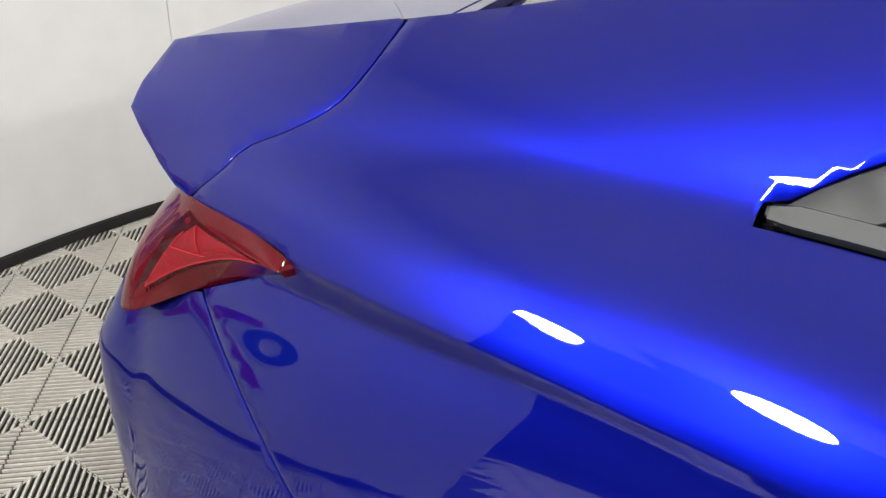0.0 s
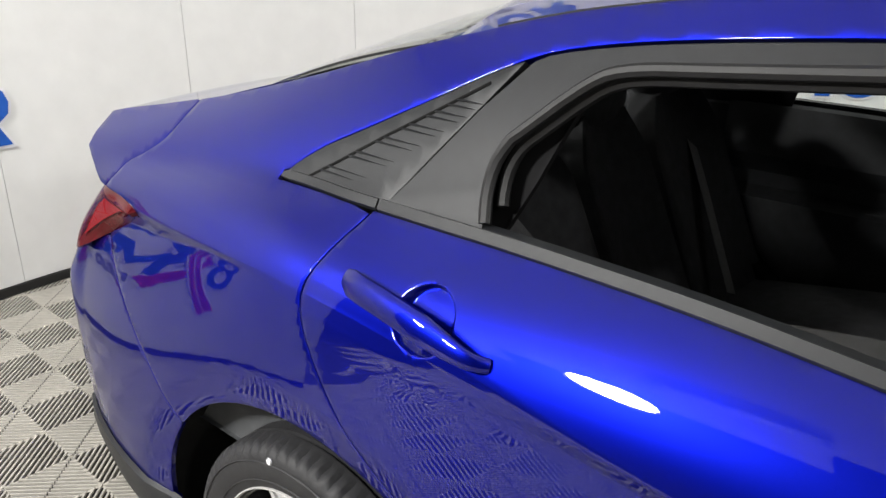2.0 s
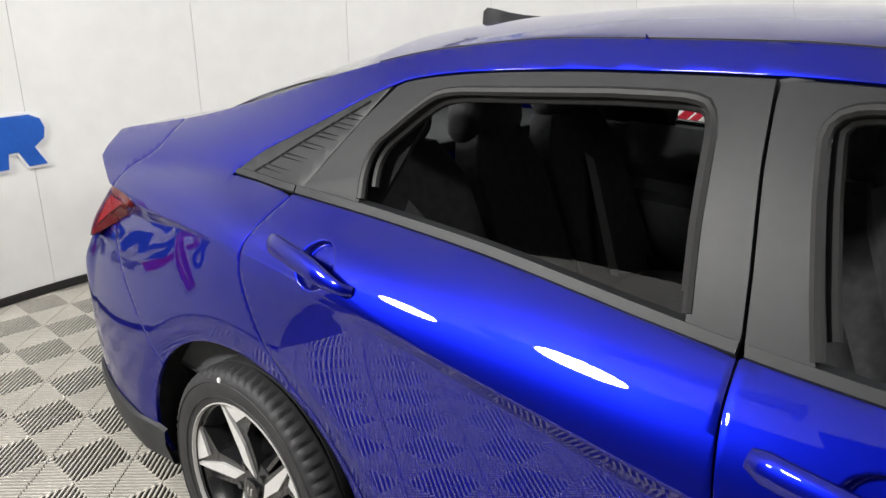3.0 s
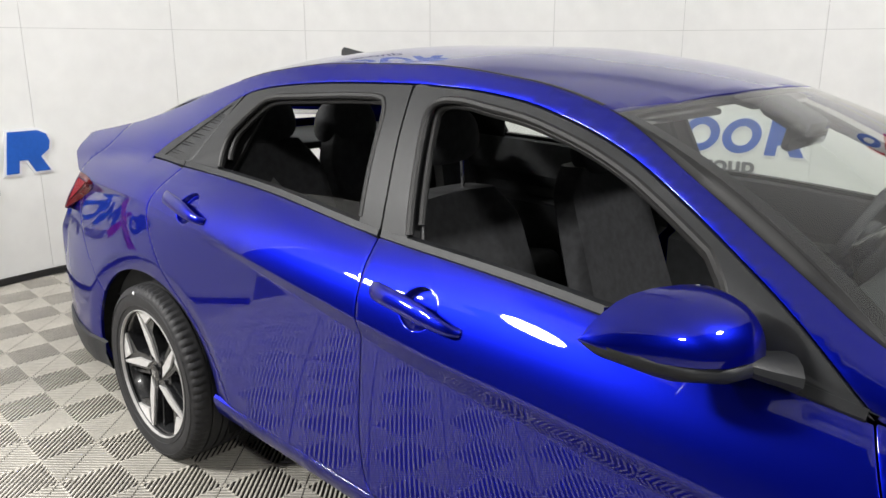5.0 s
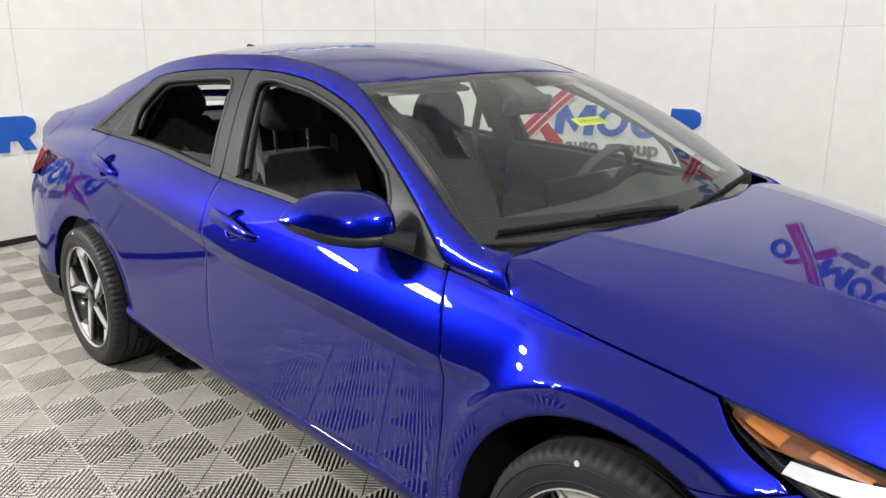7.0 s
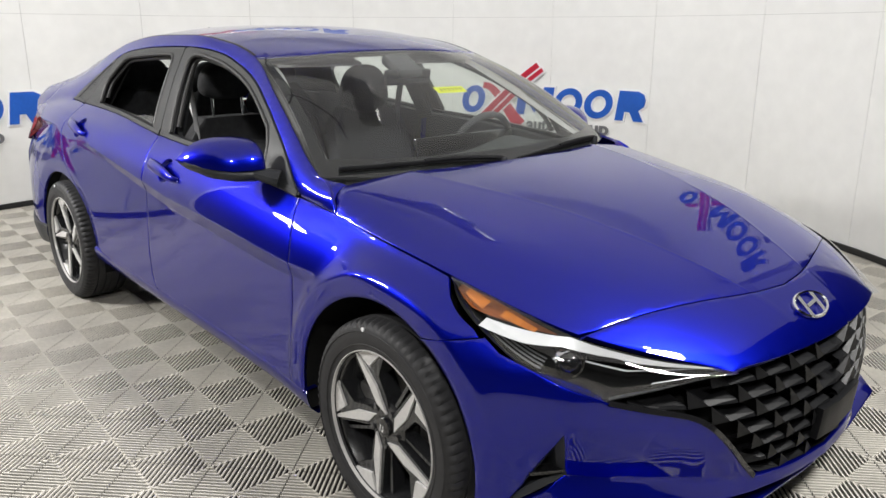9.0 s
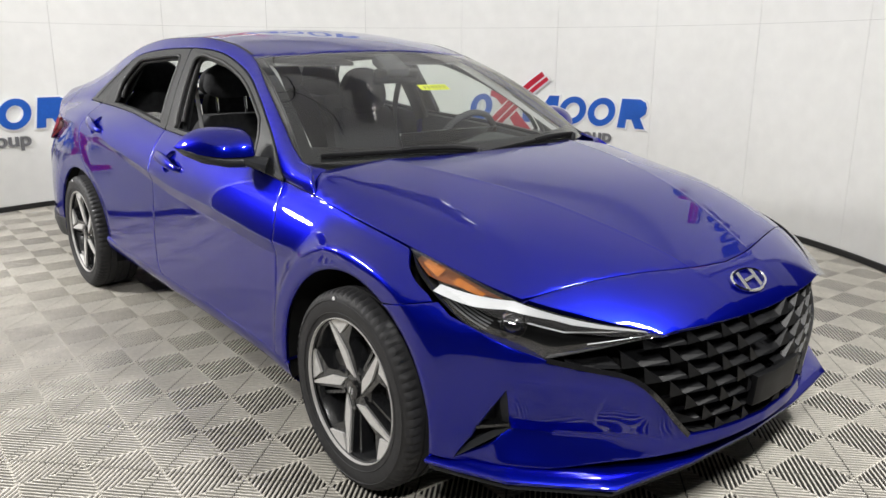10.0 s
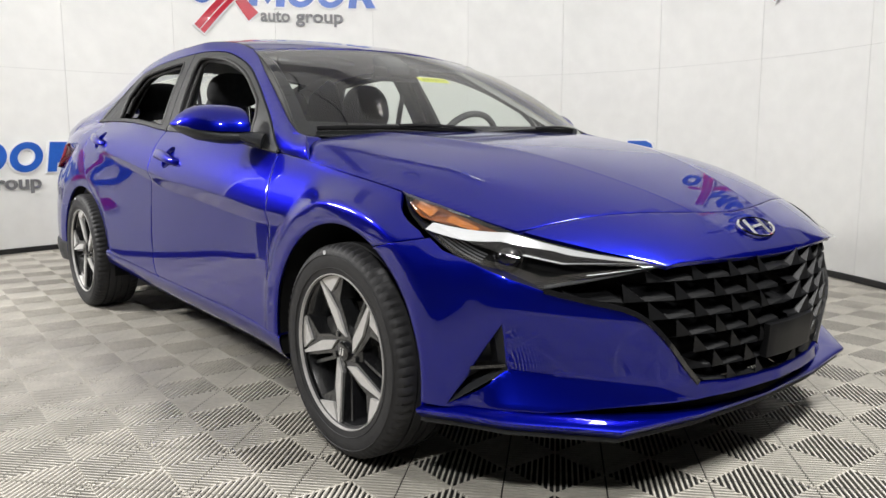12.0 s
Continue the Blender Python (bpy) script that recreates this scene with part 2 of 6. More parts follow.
def net(rows, way=None, close_u=False, close_v=False):
    """A mesh over a net of points."""
    bm = bmesh.new()
    vs = [[bm.verts.new(p) for p in r] for r in rows]
    n, m = len(vs), len(vs[0])
    for i in range(n if close_u else n - 1):
        for j in range(m if close_v else m - 1):
            q = [vs[i][j], vs[(i + 1) % n][j], vs[(i + 1) % n][(j + 1) % m], vs[i][(j + 1) % m]]
            bm.faces.new(q)
    if way:
        orient(bm, way)
    else:
        bmesh.ops.recalc_face_normals(bm, faces=bm.faces[:])
    return bm


def loft(a, b, n, bulge=(0, 0, 0)):
    """Rows of points from curve a to curve b, bowed by bulge."""
    rows = []
    for k in range(n + 1):
        t = k / n
        rows.append([p.lerp(q, t) + Vector(bulge) * 4 * t * (1 - t) for p, q in zip(a, b)])
    return rows


def tube(pts, radius, sides=8, flat=1.0, up=(0, 0, 1), taper=None, cap=True):
    """A bar along a line; flat squeezes it along up."""
    pts = [Vector(p) for p in pts]
    bm = bmesh.new()
    rings = []
    for i, p in enumerate(pts):
        d = (pts[min(i + 1, len(pts) - 1)] - pts[max(i - 1, 0)]).normalized()
        a = d.cross(Vector(up)).normalized()
        b = a.cross(d).normalized()
        r = radius * (taper[i] if taper else 1)
        rings.append([bm.verts.new(p + a * r * math.cos(2 * math.pi * k / sides) + b * r * flat * math.sin(2 * math.pi * k / sides)) for k in range(sides)])
    for r, s in zip(rings, rings[1:]):
        for k in range(sides):
            bm.faces.new((r[k], r[(k + 1) % sides], s[(k + 1) % sides], s[k]))
    if cap:
        bm.faces.new(rings[0][::-1])
        bm.faces.new(rings[-1])
    bmesh.ops.recalc_face_normals(bm, faces=bm.faces[:])
    return bm


def ribbon(pts, offs, up=None):
    """A profile (list of (a, b) offsets) swept along a line; a goes sideways along up, b along the other side."""
    pts = [Vector(p) for p in pts]
    bm = bmesh.new()
    rings = []
    for i, p in enumerate(pts):
        d = (pts[min(i + 1, len(pts) - 1)] - pts[max(i - 1, 0)]).normalized()
        n = Vector(up[i] if isinstance(up, list) else up).normalized()
        s = d.cross(n).normalized()
        rings.append([bm.verts.new(p + n * a + s * b) for a, b in offs])
    m = len(offs)
    for r, s in zip(rings, rings[1:]):
        for k in range(m):
            bm.faces.new((r[k], r[(k + 1) % m], s[(k + 1) % m], s[k]))
    bm.faces.new(rings[0][::-1])
    bm.faces.new(rings[-1])
    bmesh.ops.recalc_face_normals(bm, faces=bm.faces[:])
    return bm


def box(size, at=(0, 0, 0), bevel=0.0, seg=2, turn=None):
    bm = bmesh.new()
    bmesh.ops.create_cube(bm, size=1, matrix=Matrix.Diagonal((*size, 1)))
    if bevel:
        bmesh.ops.bevel(bm, geom=bm.edges[:], offset=bevel, segments=seg, affect="EDGES", profile=0.5)
    bm.transform(Matrix.Translation(at) @ (turn or Matrix()))
    return bm


def lathe(profile, n=48, axis="Y"):
    """Turn a profile (radius, height) round an axis."""
    rows = []
    for k in range(n):
        a = 2 * math.pi * k / n
        c, s = math.cos(a), math.sin(a)
        rows.append([(r * c, h, r * s) if axis == "Y" else (r * c, r * s, h) for r, h in profile])
    return net(rows, close_u=True)


def mirrored(bm):
    """A copy of a bmesh on the other side of the car."""
    c = bm.copy()
    for v in c.verts:
        v.co.y = -v.co.y
    bmesh.ops.reverse_faces(c, faces=c.faces[:])
    return c


def both(name, bm, material, parent, label="", **kw):
    """The part on the right side and its mirror image on the left."""
    m = mirrored(bm)
    return part(name, bm, material, parent, label, **kw), part(name, m, material, parent, label, **kw)


def prism(outline, thick, mapping):
    """A flat outline with thickness; mapping(u, v, d) lays it in space."""
    bm = bmesh.new()
    a = [bm.verts.new(mapping(u, v, 0.0)) for u, v in outline]
    b = [bm.verts.new(mapping(u, v, thick)) for u, v in outline]
    bm.faces.new(b)
    bm.faces.new(a[::-1])
    n = len(a)
    for i in range(n):
        bm.faces.new((a[i], a[(i + 1) % n], b[(i + 1) % n], b[i]))
    bmesh.ops.recalc_face_normals(bm, faces=bm.faces[:])
    return bm

# ---- the booth ----


def wall_at(theta, z, d):
    """A point on the round wall: degrees round the centre, height, distance in front of it."""
    a = radians(theta)
    r = BOOTH_R - d
    return Vector((BOOTH_X + r * math.cos(a), BOOTH_Y + r * math.sin(a), z))


SEAM, STEP, PANELS = 64.2, 15.05, range(-1, 10)   # first seam, panel width in degrees, panels built
WALL_FROM, WALL_TO = SEAM + STEP * PANELS[0], 224.2


def arc_sheet(t0, t1, z0, z1, d0, d1, n):
    """A curved slab between two angles, heights and depths."""
    rows = []
    for k in range(n + 1):
        t = t0 + (t1 - t0) * k / n
        rows.append([wall_at(t, z0, d0), wall_at(t, z0, d1), wall_at(t, z1, d1), wall_at(t, z1, d0)])
    bm = net(rows, close_v=True)
    bm.faces.new([v for v in bm.verts][:4])
    bm.faces.new([v for v in bm.verts][-4:])
    bmesh.ops.recalc_face_normals(bm, faces=bm.faces[:])
    return bm


wall_round = tagged(finish(arc_sheet(WALL_FROM, WALL_TO, 0, WALL_H - 0.002, -0.10, -0.006, 100), "wall_round", SEAM_GREY), "round white panelled wall of a photo booth", "wall", kind="structure")
for low, high in ((0.045, 1.5195), (1.5212, WALL_H)):
    first = part("panel", arc_sheet(0.02, STEP - 0.02, low, high, -0.005, 0.0, 12), WALL, wall_round)
    for k in PANELS:
        ob = first if k == PANELS[0] else new("panel", first.data)
        ob.parent = wall_round
        ob.matrix_basis = Matrix.Translation((BOOTH_X, BOOTH_Y, 0)) @ Matrix.Rotation(radians(SEAM + k * STEP), 4, "Z") @ Matrix.Translation((-BOOTH_X, -BOOTH_Y, 0))
    part("panel", arc_sheet(SEAM + STEP * (PANELS[-1] + 1) + 0.035, WALL_TO, low, high, -0.005, 0.0, 10), WALL, wall_round)
tagged(finish(arc_sheet(WALL_FROM, WALL_TO, WALL_H, WALL_H + 0.03, -0.10, 0.012, 100), "trim", LOGO_WHITE), "thin bright trim along the wall's top", "trim", kind="structure")
tagged(finish(arc_sheet(WALL_FROM, WALL_TO, 0.004, 0.042, -0.004, 0.012, 100), "baseboard", BASE), "low black strip along the foot of the wall", "baseboard", kind="structure")

# ceiling and the dim hall outside the booth's open side
tagged(finish(box((18, 18, 0.1), (1.0, -1.0, CEIL + 0.55)), "ceiling", HALL_CEILING, smooth=False), "dark ceiling of the hall above the booth", "ceiling", kind="structure")
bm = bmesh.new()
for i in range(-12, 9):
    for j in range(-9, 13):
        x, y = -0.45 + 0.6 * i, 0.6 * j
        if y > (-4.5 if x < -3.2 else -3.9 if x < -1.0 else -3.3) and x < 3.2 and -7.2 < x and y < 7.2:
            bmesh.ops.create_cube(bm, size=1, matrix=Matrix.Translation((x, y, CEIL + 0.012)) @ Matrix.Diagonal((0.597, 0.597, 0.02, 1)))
tagged(finish(bm, "ceiling_panels", CEILING, smooth=False), "white square panels hung over the booth, with an added glow", "ceiling", kind="structure")
for name, size, at in (("wall_east", (0.2, 18, HALL_H), (9.0, -1, HALL_H / 2)), ("wall_west", (0.2, 18, HALL_H), (-7.5, -1, HALL_H / 2)), ("wall_south", (18, 0.2, HALL_H), (1, -9.0, HALL_H / 2)), ("wall_north", (18, 0.2, HALL_H), (1, 7.5, HALL_H / 2))):
    tagged(finish(box(size, at), name, HALL, smooth=False), "plain dark wall of the hall", "wall", kind="structure")
floor = tagged(finish(box((18, 18, 0.1), (1, -1, -0.0570)), "floor", GAP_SHADE, smooth=False), "floor of interlocking grey ribbed plastic tiles", "floor", kind="structure")

# ceiling lamps
LAMPS = [(-4.05, -4.3, 1.0), (-2.1, -3.85, 1.0), (3.6, -2.9, 0.65), (3.4, 0.1, 0.75)]     # the last number is the size


def ceiling_lamp(x, y):
    lamp = tagged(new("ceiling_lamp"), "round white ceiling lamp, switched on", "lamp", group="ceiling lamps")
    lamp.location = (x, y, CEIL)
    part("housing", lathe([(0.0, 0.0), (0.07, 0.0), (0.08, -0.06), (0.28, -0.09), (0.35, -0.12), (0.35, -0.15), (0.335, -0.15), (0.33, -0.13), (0.0, -0.13)], 40, "Z"), LAMP_BODY, lamp)
    part("stem", tube([(0, 0, -0.01), (0, 0, HALL_H - CEIL + 0.004)], 0.012, 10, up=(1, 0, 0)), LAMP_BODY, lamp)
    part("diffuser", lathe([(0.0, -0.156), (0.20, -0.150), (0.328, -0.138)], 40, "Z"), LAMP_GLOW, lamp, "glowing round diffuser")
    return lamp


first_lamp = ceiling_lamp(*LAMPS[0][:2])
for x, y, size in LAMPS[1:]:
    copy_thing(first_lamp, pose(x, y, CEIL) @ Matrix.Diagonal((size, size, 1, 1)))

# unseen shaded lamps added as fill: six over the car brighten the white wall, three the floor beside it
def added_fill_lamp(at, aim, power, spread, label, group):
    lamp = tagged(new("added_fill_lamp"), label, "lamp", group=group)
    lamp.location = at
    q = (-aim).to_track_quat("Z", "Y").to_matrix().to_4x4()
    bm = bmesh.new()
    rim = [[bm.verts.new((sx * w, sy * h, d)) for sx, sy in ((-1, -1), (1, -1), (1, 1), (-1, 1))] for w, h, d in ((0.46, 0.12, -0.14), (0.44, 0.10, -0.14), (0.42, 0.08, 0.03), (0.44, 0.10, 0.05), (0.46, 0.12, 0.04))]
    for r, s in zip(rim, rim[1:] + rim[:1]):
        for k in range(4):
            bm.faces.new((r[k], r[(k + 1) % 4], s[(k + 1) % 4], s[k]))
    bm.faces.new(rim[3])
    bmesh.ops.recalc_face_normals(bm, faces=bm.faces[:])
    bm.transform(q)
    part("shade", bm, SHADE, lamp, "white metal shade of an added lamp", smooth=False)
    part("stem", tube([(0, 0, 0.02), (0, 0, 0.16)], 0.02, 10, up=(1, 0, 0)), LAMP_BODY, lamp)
    light = bpy.data.lights.new("fill_light", "AREA")
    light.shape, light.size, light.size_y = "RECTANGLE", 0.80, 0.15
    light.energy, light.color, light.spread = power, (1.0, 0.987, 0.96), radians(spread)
    ob = new("fill_light", light)
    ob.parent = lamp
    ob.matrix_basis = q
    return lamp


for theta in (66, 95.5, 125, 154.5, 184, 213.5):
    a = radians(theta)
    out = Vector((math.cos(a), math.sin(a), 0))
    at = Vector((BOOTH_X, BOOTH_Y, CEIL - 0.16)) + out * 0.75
    added_fill_lamp(at, (Vector((BOOTH_X, BOOTH_Y, 1.6)) + out * BOOTH_R - at).normalized(), WALL_FILL_POWER, 102, "added unseen lamp that brightens the white wall", "wall lamps")
for x in (-1.2, 0.8, 2.35):
    added_fill_lamp(Vector((x, -2.75, CEIL - 0.16)), Vector((0, 0, -1)), FLOOR_FILL_POWER, 76, "added unseen lamp that brightens the floor", "floor lamps")

# a thin cable lying in a loop against the ceiling
line = smooth_line([(-2.1, 0.75, 3.292), (-1.7, 0.55, 3.291), (-1.25, 0.40, 3.291), (-0.95, 0.34, 3.29), (-0.68, 0.24, 3.29), (-0.44, 0.10, 3.288), (-0.36, -0.02, 3.282), (-0.42, -0.10, 3.278), (-0.56, -0.06, 3.276), (-0.62, 0.08, 3.276), (-0.54, 0.20, 3.28), (-0.31, 0.25, 3.288), (0.08, 0.27, 3.291), (0.5, 0.16, 3.292)], 90)
tagged(finish(tube(line, 0.008, 8), "cable", BASE), "thin black cable looped under the pale ceiling", "cable")

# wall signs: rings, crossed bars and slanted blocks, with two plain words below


def ring_outline(cx, cz, rx, rz, slant, n=28):
    return [(cx + rx * math.cos(2 * math.pi * k / n) + slant * rz * math.sin(2 * math.pi * k / n), cz + rz * math.sin(2 * math.pi * k / n)) for k in range(n)]


def grown(outline, by):
    """The outline, widened all round."""
    n = len(outline)
    area = sum(outline[i][0] * outline[(i + 1) % n][1] - outline[(i + 1) % n][0] * outline[i][1] for i in range(n))
    s = 1 if area > 0 else -1
    out = []
    for i in range(n):
        p, q, r = (Vector(outline[(i + k) % n]) for k in (-1, 0, 1))
        a, b = (q - p).normalized(), (r - q).normalized()
        na, nb = Vector((a.y, -a.x)) * s, Vector((b.y, -b.x)) * s
        m = (na + nb)
        m = m / max(m.length_squared / 2, 0.35)
        out.append(tuple(q + m * by))
    return out


def wall_sign(theta, base):
    sign = tagged(new("wall_sign"), "blue and red raised sign of rings and bars on white wall", "sign", group="wall signs")
    sign.location = wall_at(theta, base, 0)

    def at(lift):
        return lambda u, v, d: wall_at(theta - math.degrees(u / BOOTH_R), base + v, lift + d) - sign.location

    def shape(name, outline, material, hole=None, lift=0.002):
        def slab(o, h, thick, lo):
            if not h:
                return prism(o, thick, at(lo))
            rows = [[at(lo)(*p, e) for e in (0, thick)] for p in o], [[at(lo)(*p, e) for e in (0, thick)] for p in h]
            n = len(o)
            bm = bmesh.new()
            v = [[[bm.verts.new(c) for c in p] for p in r] for r in rows]
            for i in range(n):
                j = (i + 1) % n
                bm.faces.new((v[0][i][1], v[0][j][1], v[1][j][1], v[1][i][1]))
                bm.faces.new((v[0][i][0], v[0][j][0], v[0][j][1], v[0][i][1]))
                bm.faces.new((v[1][i][0], v[1][j][0], v[1][j][1], v[1][i][1]))
            bmesh.ops.recalc_face_normals(bm, faces=bm.faces[:])
            return bm
        back = part(name, slab(grown(outline, 0.014), grown(hole, -0.014) if hole else None, 0.010, lift), LOGO_WHITE, sign, smooth=False)
        part("face", slab(outline, hole, 0.006, lift + 0.010), material, back, smooth=False)

    h, s = 0.25, 0.16
    for cx in (-0.752, 0.155, 0.44):
        w = 0.108 if cx < 0 else 0.132
        shape("ring", ring_outline(cx, h / 2, w, h / 2, s), LOGO_BLUE, ring_outline(cx, h / 2, w - 0.062, h / 2 - 0.055, s))
    # block with a notch
    shape("block", [(-0.345, 0.0), (-0.265, 0.0), (-0.245, 0.13), (-0.165, 0.02), (-0.085, 0.13), (-0.09, 0.0), (-0.01, 0.0), (0.02, h), (-0.075, h), (-0.16, 0.12), (-0.235, h), (-0.315, h)], LOGO_BLUE)
    shape("block", [(0.60, 0.0), (0.675, 0.0), (0.685, 0.075), (0.735, 0.075), (0.775, 0.0), (0.865, 0.0), (0.815, 0.09), (0.868, 0.13), (0.878, 0.18), (0.862, 0.225), (0.81, h), (0.635, h)], LOGO_BLUE)
    # the long and the short red bar
    rise = resample(smooth_line([(-0.80, -0.235), (-0.62, -0.03), (-0.44, 0.15), (-0.27, 0.31), (-0.12, 0.425)], 14), 14)
    drop = resample(smooth_line([(-0.66, 0.255), (-0.58, 0.23), (-0.46, 0.10), (-0.36, -0.03), (-0.30, -0.10)], 12), 12)

    def bar(line, half):
        a, b = [], []
        for i, p in enumerate(line):
            d = (line[min(i + 1, len(line) - 1)] - line[max(i - 1, 0)])
            n = Vector((-d.y, d.x)).normalized() * half(i / (len(line) - 1))
            a.append(tuple(p + n))
            b.append(tuple(p - n))
        return a + b[::-1]
    shape("bar", bar([p + Vector((-0.022, 0.018)) for p in rise], lambda t: 0.030 - 0.006 * t), LOGO_RED, lift=0.018)
    shape("bar", bar([p + Vector((0.024, -0.022)) for p in rise], lambda t: 0.024 - 0.006 * t), LOGO_RED, lift=0.018)
    shape("bar", bar(drop, lambda t: 0.026 + 0.034 * t), LOGO_RED, lift=0.004)
    for word, u0, width in (("auto", -0.235, 0.275), ("group", 0.095, 0.45)):
        c = bpy.data.curves.new(word, "FONT")
        c.body, c.size, c.extrude, c.offset = word, 0.165, 0.006, 0.0035
        t = new("word", c)
        bpy.context.view_layer.update()
        me = bpy.data.meshes.new_from_object(t.evaluated_get(bpy.context.evaluated_depsgraph_get()))
        bpy.data.objects.remove(t)
        xs = [v.co.x for v in me.vertices]
        k = width / (max(xs) - min(xs))
        lay = at(0.012)
        for v in me.vertices:
            v.co = lay(u0 + (v.co.x - min(xs)) * k, -0.135 + v.co.y * 0.98, v.co.z)
        me.materials.append(LOGO_GREY)
        new("word", me).parent = sign
    return sign


for theta, base in ((108.9, 0.67), (197.6, 0.67), (152.9, 2.19), (65.2, 2.19)):
    wall_sign(theta, base)

# ---- the car's shape: x runs to its front, the right side has y < 0, all heights from the floor ----
AXLE_F, AXLE_R, HUB_Z = 1.36, -1.36, 0.317
ARCH_F, RING = (1.344, 0.386, 0.374), 0.066        # front arch: middle, half length, height; width of its ring
ARCH_R = (-1.385, 0.435, 0.362)

# waist line: height and half width along the car; ahead of the doors it is the bonnet's gap
belt_z, belt_w = table((-2.40, 0.930, 0.700), (-2.15, 0.985, 0.700), (-1.90, 1.015, 0.695), (-1.57, 1.038, 0.697), (-1.27, 1.036, 0.715), (-0.83, 1.022, 0.742), (-0.29, 0.976, 0.766),
                       (0.15, 0.955, 0.779), (0.50, 0.925, 0.786), (0.83, 0.888, 0.790), (1.05, 0.863, 0.788), (1.20, 0.840, 0.787), (1.53, 0.790, 0.775), (1.70, 0.750, 0.745), (1.88, 0.703, 0.696))
# the sharp line along the flank, with a band that leans inwards under it (its inset and its height)
crease_z, crease_w, step_in, band_h = table((-2.40, 0.900, 0.700, 0.020, 0.052), (-2.27, 0.903, 0.727, 0.020, 0.052), (-2.10, 0.908, 0.758, 0.019, 0.052), (-1.98, 0.912, 0.780, 0.018, 0.048), (-1.80, 0.915, 0.806, 0.0125, 0.032), (-1.65, 0.916, 0.821, 0.005, 0.012), (-1.52, 0.915, 0.834, 0.0006, 0.008), (-1.36, 0.908, 0.846, 0.0, 0.020), (-1.20, 0.896, 0.855, 0.0, 0.020),
                                    (-1.05, 0.884, 0.861, 0.0025, 0.018), (-0.86, 0.863, 0.866, 0.007, 0.022), (-0.50, 0.820, 0.871, 0.0125, 0.036), (-0.25, 0.790, 0.875, 0.0155, 0.045), (0.0, 0.762, 0.880, 0.017, 0.050), (0.25, 0.748, 0.883, 0.0185, 0.054), (0.60, 0.724, 0.888, 0.019, 0.057), (0.85, 0.70, 0.887, 0.013, 0.048), (1.10, 0.69, 0.877, 0.003, 0.030),
                                    (1.36, 0.70, 0.876, 0.0, 0.020), (1.55, 0.67, 0.880, 0.0, 0.020), (1.75, 0.62, 0.862, 0.0, 0.020), (1.90, 0.60, 0.78, 0.0, 0.020))
# hip: the handle of the curve below the band
hip_z, hip_w = table((-2.40, 0.64, 0.765), (-2.27, 0.66, 0.835), (-2.10, 0.68, 0.866), (-1.90, 0.70, 0.888), (-1.57, 0.72, 0.905), (-1.36, 0.72, 0.908), (-1.17, 0.69, 0.898), (-1.05, 0.618, 0.8861), (-0.86, 0.597, 0.8804), (-0.5, 0.562, 0.8709), (-0.25, 0.536, 0.8682), (0, 0.517, 0.8684), (0.6, 0.485, 0.8722), (0.85, 0.47, 0.8781), (1.10, 0.50, 0.886), (1.36, 0.52, 0.887), (1.60, 0.50, 0.894), (1.75, 0.48, 0.894), (1.9, 0.46, 0.83))
# how strongly the shoulder above the line is bowed
shoulder_bow, = table((-2.40, 0.30), (-1.90, 0.38), (-1.40, 0.42), (-1.0, 0.50), (-0.30, 0.60), (0.85, 0.60), (1.50, 0.45), (1.90, 0.45))
belt_w, crease_w = (faired(f, -2.40, 1.90, 0.16) for f in (belt_w, crease_w))
step_in, band_h, crease_z = (faired(f, -2.40, 1.90, 0.06) for f in (step_in, band_h, crease_z))
hip_z, hip_w = (faired(f, -2.40, 1.90, 0.26) for f in (hip_z, hip_w))
# behind the rear door it is two flat faces with a soft bend between them
facet_share, = table((-2.40, 0.0), (-2.15, 0.6), (-1.95, 1.0), (-1.45, 1.0), (-1.0, 0.25), (-0.7, 0.0), (1.90, 0.0))
FACET_SUM = 1.40 - 0.84 * (0.25 + 0.30)
# roof edge, running down along the rear window to the boot lid
top_z, top_w = table((-2.40, 1.030, 0.63), (-2.31, 1.060, 0.615), (-2.10, 1.098, 0.60), (-1.90, 1.135, 0.588), (-1.60, 1.205, 0.575), (-1.30, 1.285, 0.567), (-1.00, 1.345, 0.562), (-0.70, 1.372, 0.560), (-0.35, 1.376, 0.565), (0.0, 1.348, 0.572), (0.219, 1.297, 0.583),
                     (0.45, 1.183, 0.642), (0.70, 1.045, 0.706), (0.80, 0.990, 0.732), (0.93, 0.943, 0.752), (1.10, 0.93, 0.757))
sill_z, sill_w = table((-2.40, 0.30, 0.73), (-2.27, 0.30, 0.80), (-2.10, 0.30, 0.848), (-1.90, 0.30, 0.876), (-1.75, 0.31, 0.885), (-1.30, 0.37, 0.888), (-0.82, 0.352, 0.882), (-0.35, 0.331, 0.874), (0.20, 0.315, 0.874), (0.74, 0.300, 0.880), (0.97, 0.282, 0.890), (1.4, 0.27, 0.896), (1.65, 0.27, 0.896), (1.75, 0.27, 0.882))
sill_w = faired(sill_w, -2.40, 1.75, 0.22)


# how far the sharp line is rounded off along the car
crease_soft, = table((-2.40, 0.03), (-2.05, 0.006), (-1.98, 0.003), (-1.62, 0.003), (-1.50, 0.014), (-1.34, 0.050), (-1.22, 0.050), (-1.02, 0.022), (-0.86, 0.008), (-0.75, 0.003), (0.85, 0.003), (1.10, 0.02), (1.36, 0.04), (1.90, 0.04))


